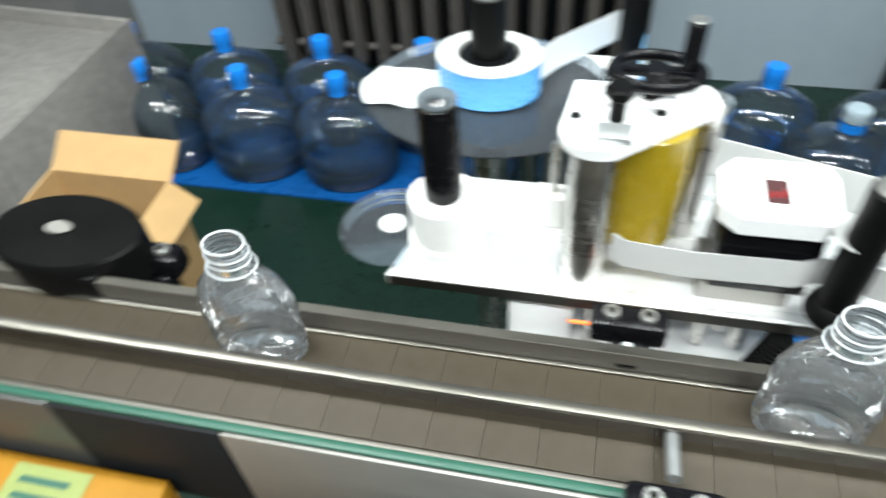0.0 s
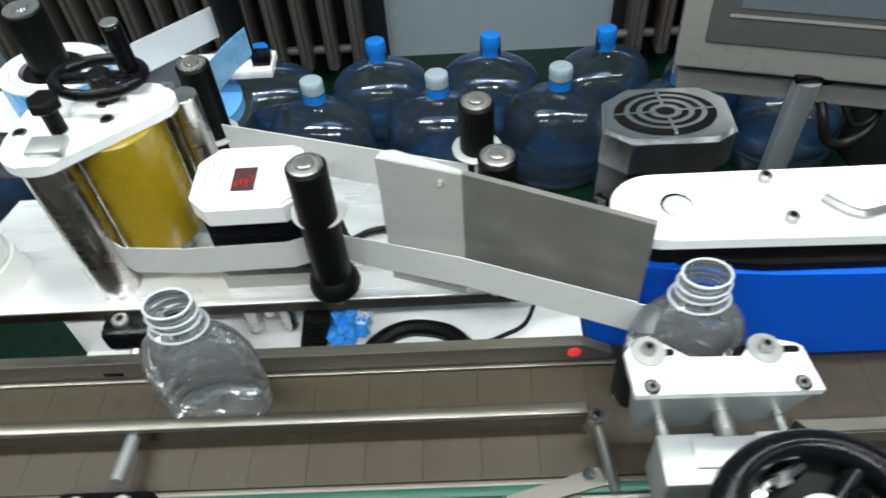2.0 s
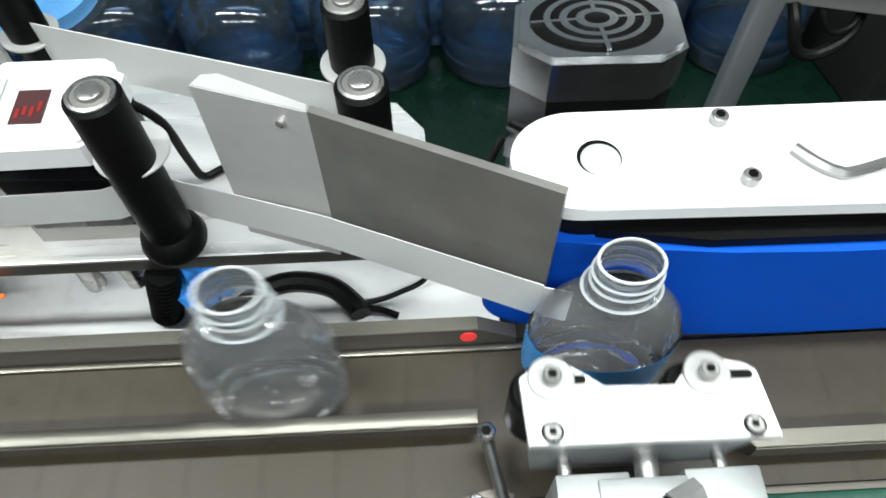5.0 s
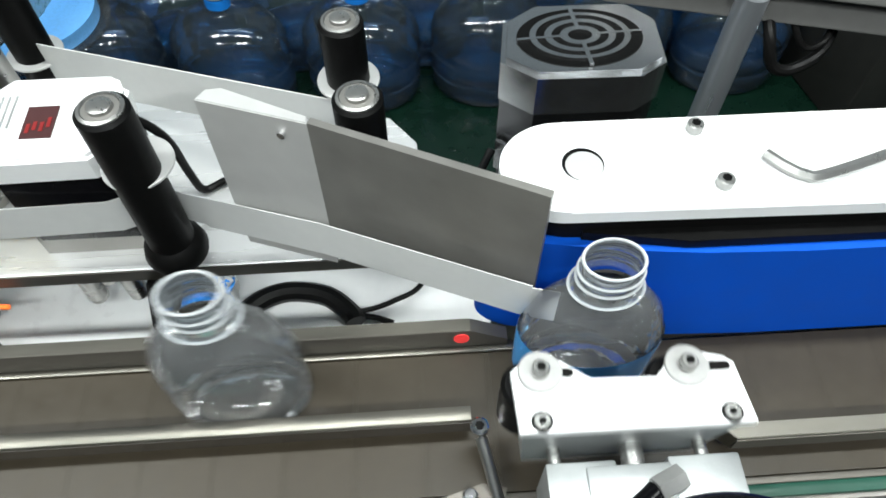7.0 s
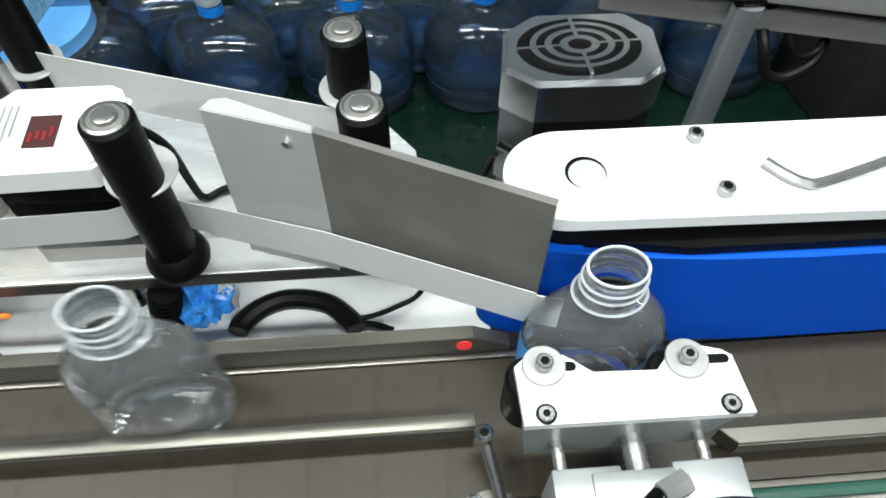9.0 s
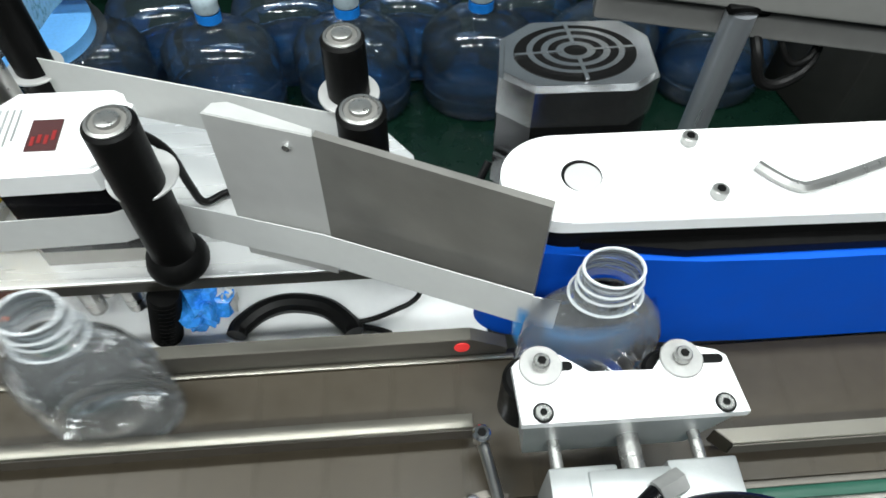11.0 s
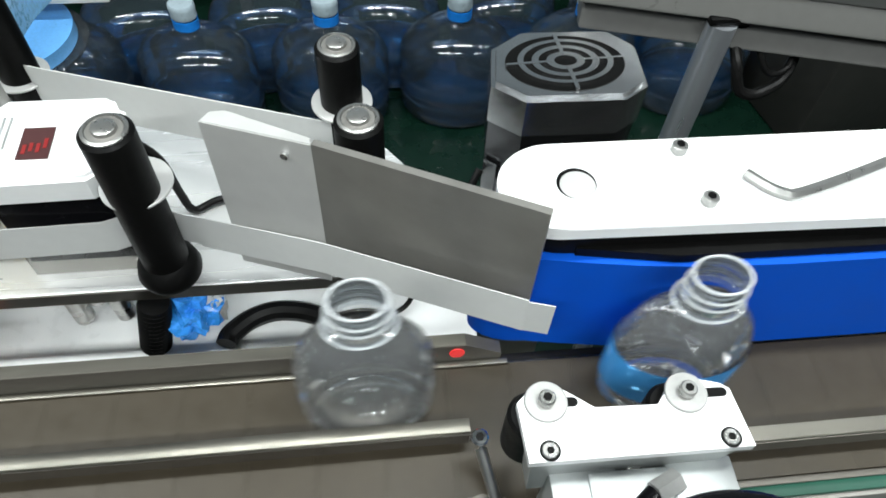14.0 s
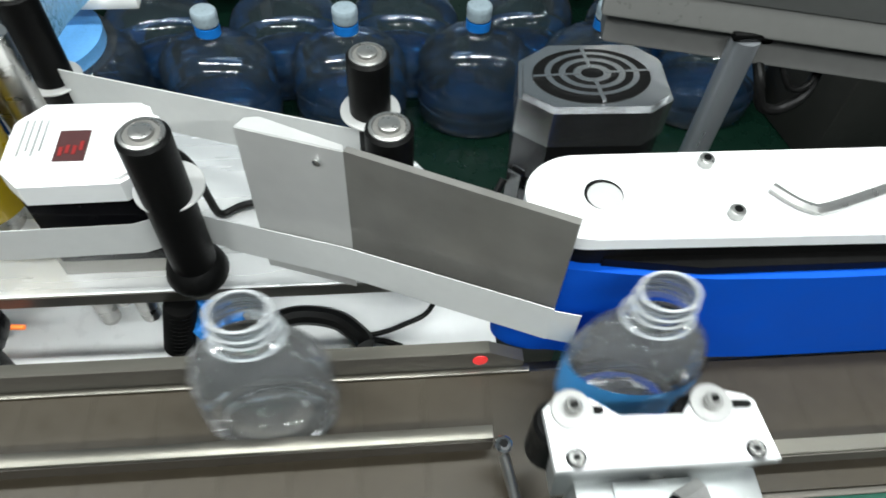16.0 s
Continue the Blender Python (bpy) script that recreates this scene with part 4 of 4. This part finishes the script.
f.matrix_basis = pose(0, 0.07, 0.25, -55)
f = part("flap", box(0, 0.003, -0.066, 0.066, 0, 0.05), M["card"], cb)
f.matrix_basis = pose(0.1, 0, 0.25, 0, 130)
st = thing("box_stand", "grey carton standing on the floor under the open box", "carton", pose(-1.07, 0.36, FZ))
part("body", box(-0.13, 0.13, -0.09, 0.09, 0, 0.265, 0.004), M["grey_card"], st)
gc = thing("grey_carton", "large pale grey carton with a dented open top", "carton", pose(-1.72, 0.86, FZ, 0, 0, -4))
for x0, x1, y0, y1 in ((-0.26, 0.26, 0.22, 0.235), (-0.26, 0.26, -0.26, -0.245), (-0.26, -0.245, -0.245, 0.22), (0.245, 0.26, -0.245, 0.22)):
    part("side", box(x0, x1, y0, y1, 0, 0.38, 0.004), M["grey_card"], gc)
part("lid", box(-0.25, 0.25, -0.25, 0.225, 0.33, 0.345, 0.003), M["grey_card"], gc)
yc = thing("yellow_carton", "yellow printed carton with pale green panels before the conveyor", "carton", pose(-0.80, -0.126, FZ))
part("body", box(-0.15, 0.122, -0.1, 0.07, 0, 0.66, 0.003), M["orange_card"], yc)
for x in (-0.125, -0.012):
    part("print", box(x, x + 0.07, 0.024, 0.062, 0.6602, 0.6608), M["print_green"], yc, "pale green printed panel")
    for k in range(2):
        part("text_bar", box(x + 0.01, x + 0.055, 0.032 + 0.014 * k, 0.038 + 0.014 * k, 0.6609, 0.6613), M["green"], yc)

# ---- bottles ----
SPEED, XC, YC, ZB = 0.177, 0.064, 0.026, 0.9305
TIMES = [(-1.0, 0.65), (1.55, 2.88), (3.77, 5.05), (5.95, 7.04), (8.06, 9.25), (10.31, 11.54), (12.47, 13.69), (14.67, 15.92), (17.05, 18.3)]


def bottle():
    th = thing("plastic_bottle", "clear squat plastic bottle with a threaded open neck", "bottle", None, "bottles on the chain")
    out = [(0.030, 0.0), (0.036, 0.003), (0.0375, 0.010), (0.0370, 0.022), (0.0378, 0.026), (0.0370, 0.030), (0.0375, 0.048), (0.0365, 0.060), (0.032, 0.074),
           (0.024, 0.085), (0.0155, 0.091), (0.0152, 0.094)]
    part("body", lathe([(0.001, 0.004), (0.02, 0.004)] + out, 40, 1.0, 0.61, cap=False), M["pet"], th)
    nk = [(0.0165, 0.094), (0.0197, 0.095), (0.0197, 0.097), (0.0158, 0.098), (0.0158, 0.1015), (0.017, 0.103), (0.0158, 0.1045), (0.0158, 0.108),
          (0.017, 0.1095), (0.0158, 0.111), (0.0158, 0.1165), (0.0146, 0.1175), (0.0146, 0.095)]
    nck = part("neck", lathe([(r * 0.92, z) for r, z in nk], 36, 1.0, 0.78, cap=False), M["neck"], th, "clear threaded neck")
    for z, R0 in ((0.1028, 0.0153), (0.1093, 0.0153), (0.096, 0.0179), (0.117, 0.0141)):
        part("thread", torus(R0, 0.0009, Matrix.Translation((0, 0, z)) @ Matrix.Diagonal((1, 0.78, 1, 1)), 40, 6), M["thread"], nck, "milky thread ring")
    return th


def label():
    th = thing("bottle_label", "translucent blue wrap-round bottle label", "label", None, "bottle labels")
    part("seam", ribbon(arc(0, 0, 0.0391, 20, 50, 6, 1.0, 0.62), 0.021, 0.053, 0.0002), M["label_film"], th, "glued overlap")
    part("film", lathe([(0.0387, 0.020), (0.0388, 0.024), (0.0388, 0.050), (0.0384, 0.054)], 48, 1.0, 0.62, cap=False), M["label_film"], th)
    return th


def along(t, arrive, leave):
    """Where a bottle stands on the chain."""
    if t < arrive:
        return XC - SPEED * (arrive - t)
    return min(2.47, XC + SPEED * max(0, t - leave))


def key_times(arrive, leave, more=()):
    ts = {0.0, 16.0}
    for e in (arrive, leave):
        ts |= {round(e + d, 2) for d in (-0.3, -0.15, -0.05, 0.05, 0.15, 0.3)}
    ts |= {0.5 * k for k in range(33)} | set(more)
    ts = sorted(t for t in ts if 0 <= t <= 16)
    return [t for k, t in enumerate(ts) if k == 0 or t - ts[k - 1] > 0.04 or t == 16.0]


def motions():
    # bottles ride the chain, are held and spun at the pressing rollers, and ride on
    first, film = bottle(), label()
    bottles = [first] + [copy_thing(first, Matrix()) for _ in TIMES[1:]]
    films = [film] + [copy_thing(film, Matrix()) for _ in TIMES[1:]]
    for ob, lb, k, (arrive, leave) in zip(bottles, films, range(len(TIMES)), TIMES):
        rows = []
        for t in key_times(arrive, leave):
            x = along(t, arrive, leave)
            rows.append((t, pose(x, YC + (0.005 if arrive < t < leave else 0.0), ZB)))
        walk(ob, rows)
        # its label waits in the wrap unit and is pressed on while the bottle is held
        on, wait, ready = arrive + 0.8, Vector((0.09 + 0.06 * k, 0.084, ZB + 0.004)), Vector((0.07, 0.083, ZB + 0.004))
        rows = []
        for t in key_times(arrive, leave, (round(on, 2), round(on - 0.25, 2), round(on - 0.6, 2), round(on - 1.6, 2))):
            held = Vector((along(t, arrive, leave), YC + (0.005 if arrive < t < leave else 0.0), ZB))
            u = min(1, max(0, (t - on + 0.25) / 0.25))
            near = wait.lerp(ready, min(1, max(0, t - on + 1.6)))
            rows.append((t, Matrix.Translation(near.lerp(held, u) if u < 1 else held)))
        walk(lb, rows)
    # the pressing block yields when a bottle enters or leaves
    rows = [(0.0, pose(0, 0.005, 0)), (0.5, pose(0, 0.005, 0)), (0.75, pose(0, -0.011, 0))]
    for arrive, leave in TIMES[1:8]:
        rows += [(t, pose(0, y, 0)) for t, y in ((arrive - 0.12, -0.011), (arrive + 0.08, 0.005), (leave - 0.15, 0.005), (leave + 0.1, -0.011))]
    rows = [r for r in rows if r[0] < 15.99] + [(16.0, pose(0, -0.011, 0))]
    walk(press, rows)
    # the chain runs round its two sprockets
    xa, xb, zt, rad = BX0 + 0.06, BX1 - 0.06, 0.9275, 0.045
    run, bend = xb - xa, math.pi * rad
    loop = 2 * run + 2 * bend
    count = int(loop / 0.0381)
    me = None
    for k in range(count):
        if me is None:
            ob = part("slat", box(-0.01901, 0.01901, -0.036, 0.046, -0.0025, 0.0025, 0.0001), M["slat"], conv, smooth=False)
            me = ob.data
        else:
            ob = new("slat", me)
            ob.parent = conv
        rows = []
        for j in range(41):
            t = 0.4 * j
            s = (k * loop / count + SPEED * t) % loop
            if s < run:
                m = pose(xa + s, 0, zt)
            elif s < run + bend:
                a = (s - run) / rad
                m = pose(xb + rad * math.sin(a), 0, zt - rad + rad * math.cos(a), 0, math.degrees(a))
            elif s < 2 * run + bend:
                m = pose(xb - (s - run - bend), 0, zt - 2 * rad, 0, 180)
            else:
                a = (s - 2 * run - bend) / rad
                m = pose(xa - rad * math.sin(a), 0, zt - rad - rad * math.cos(a), 0, 180 + math.degrees(a))
            rows.append((t, m))
        walk(ob, rows)


motions()
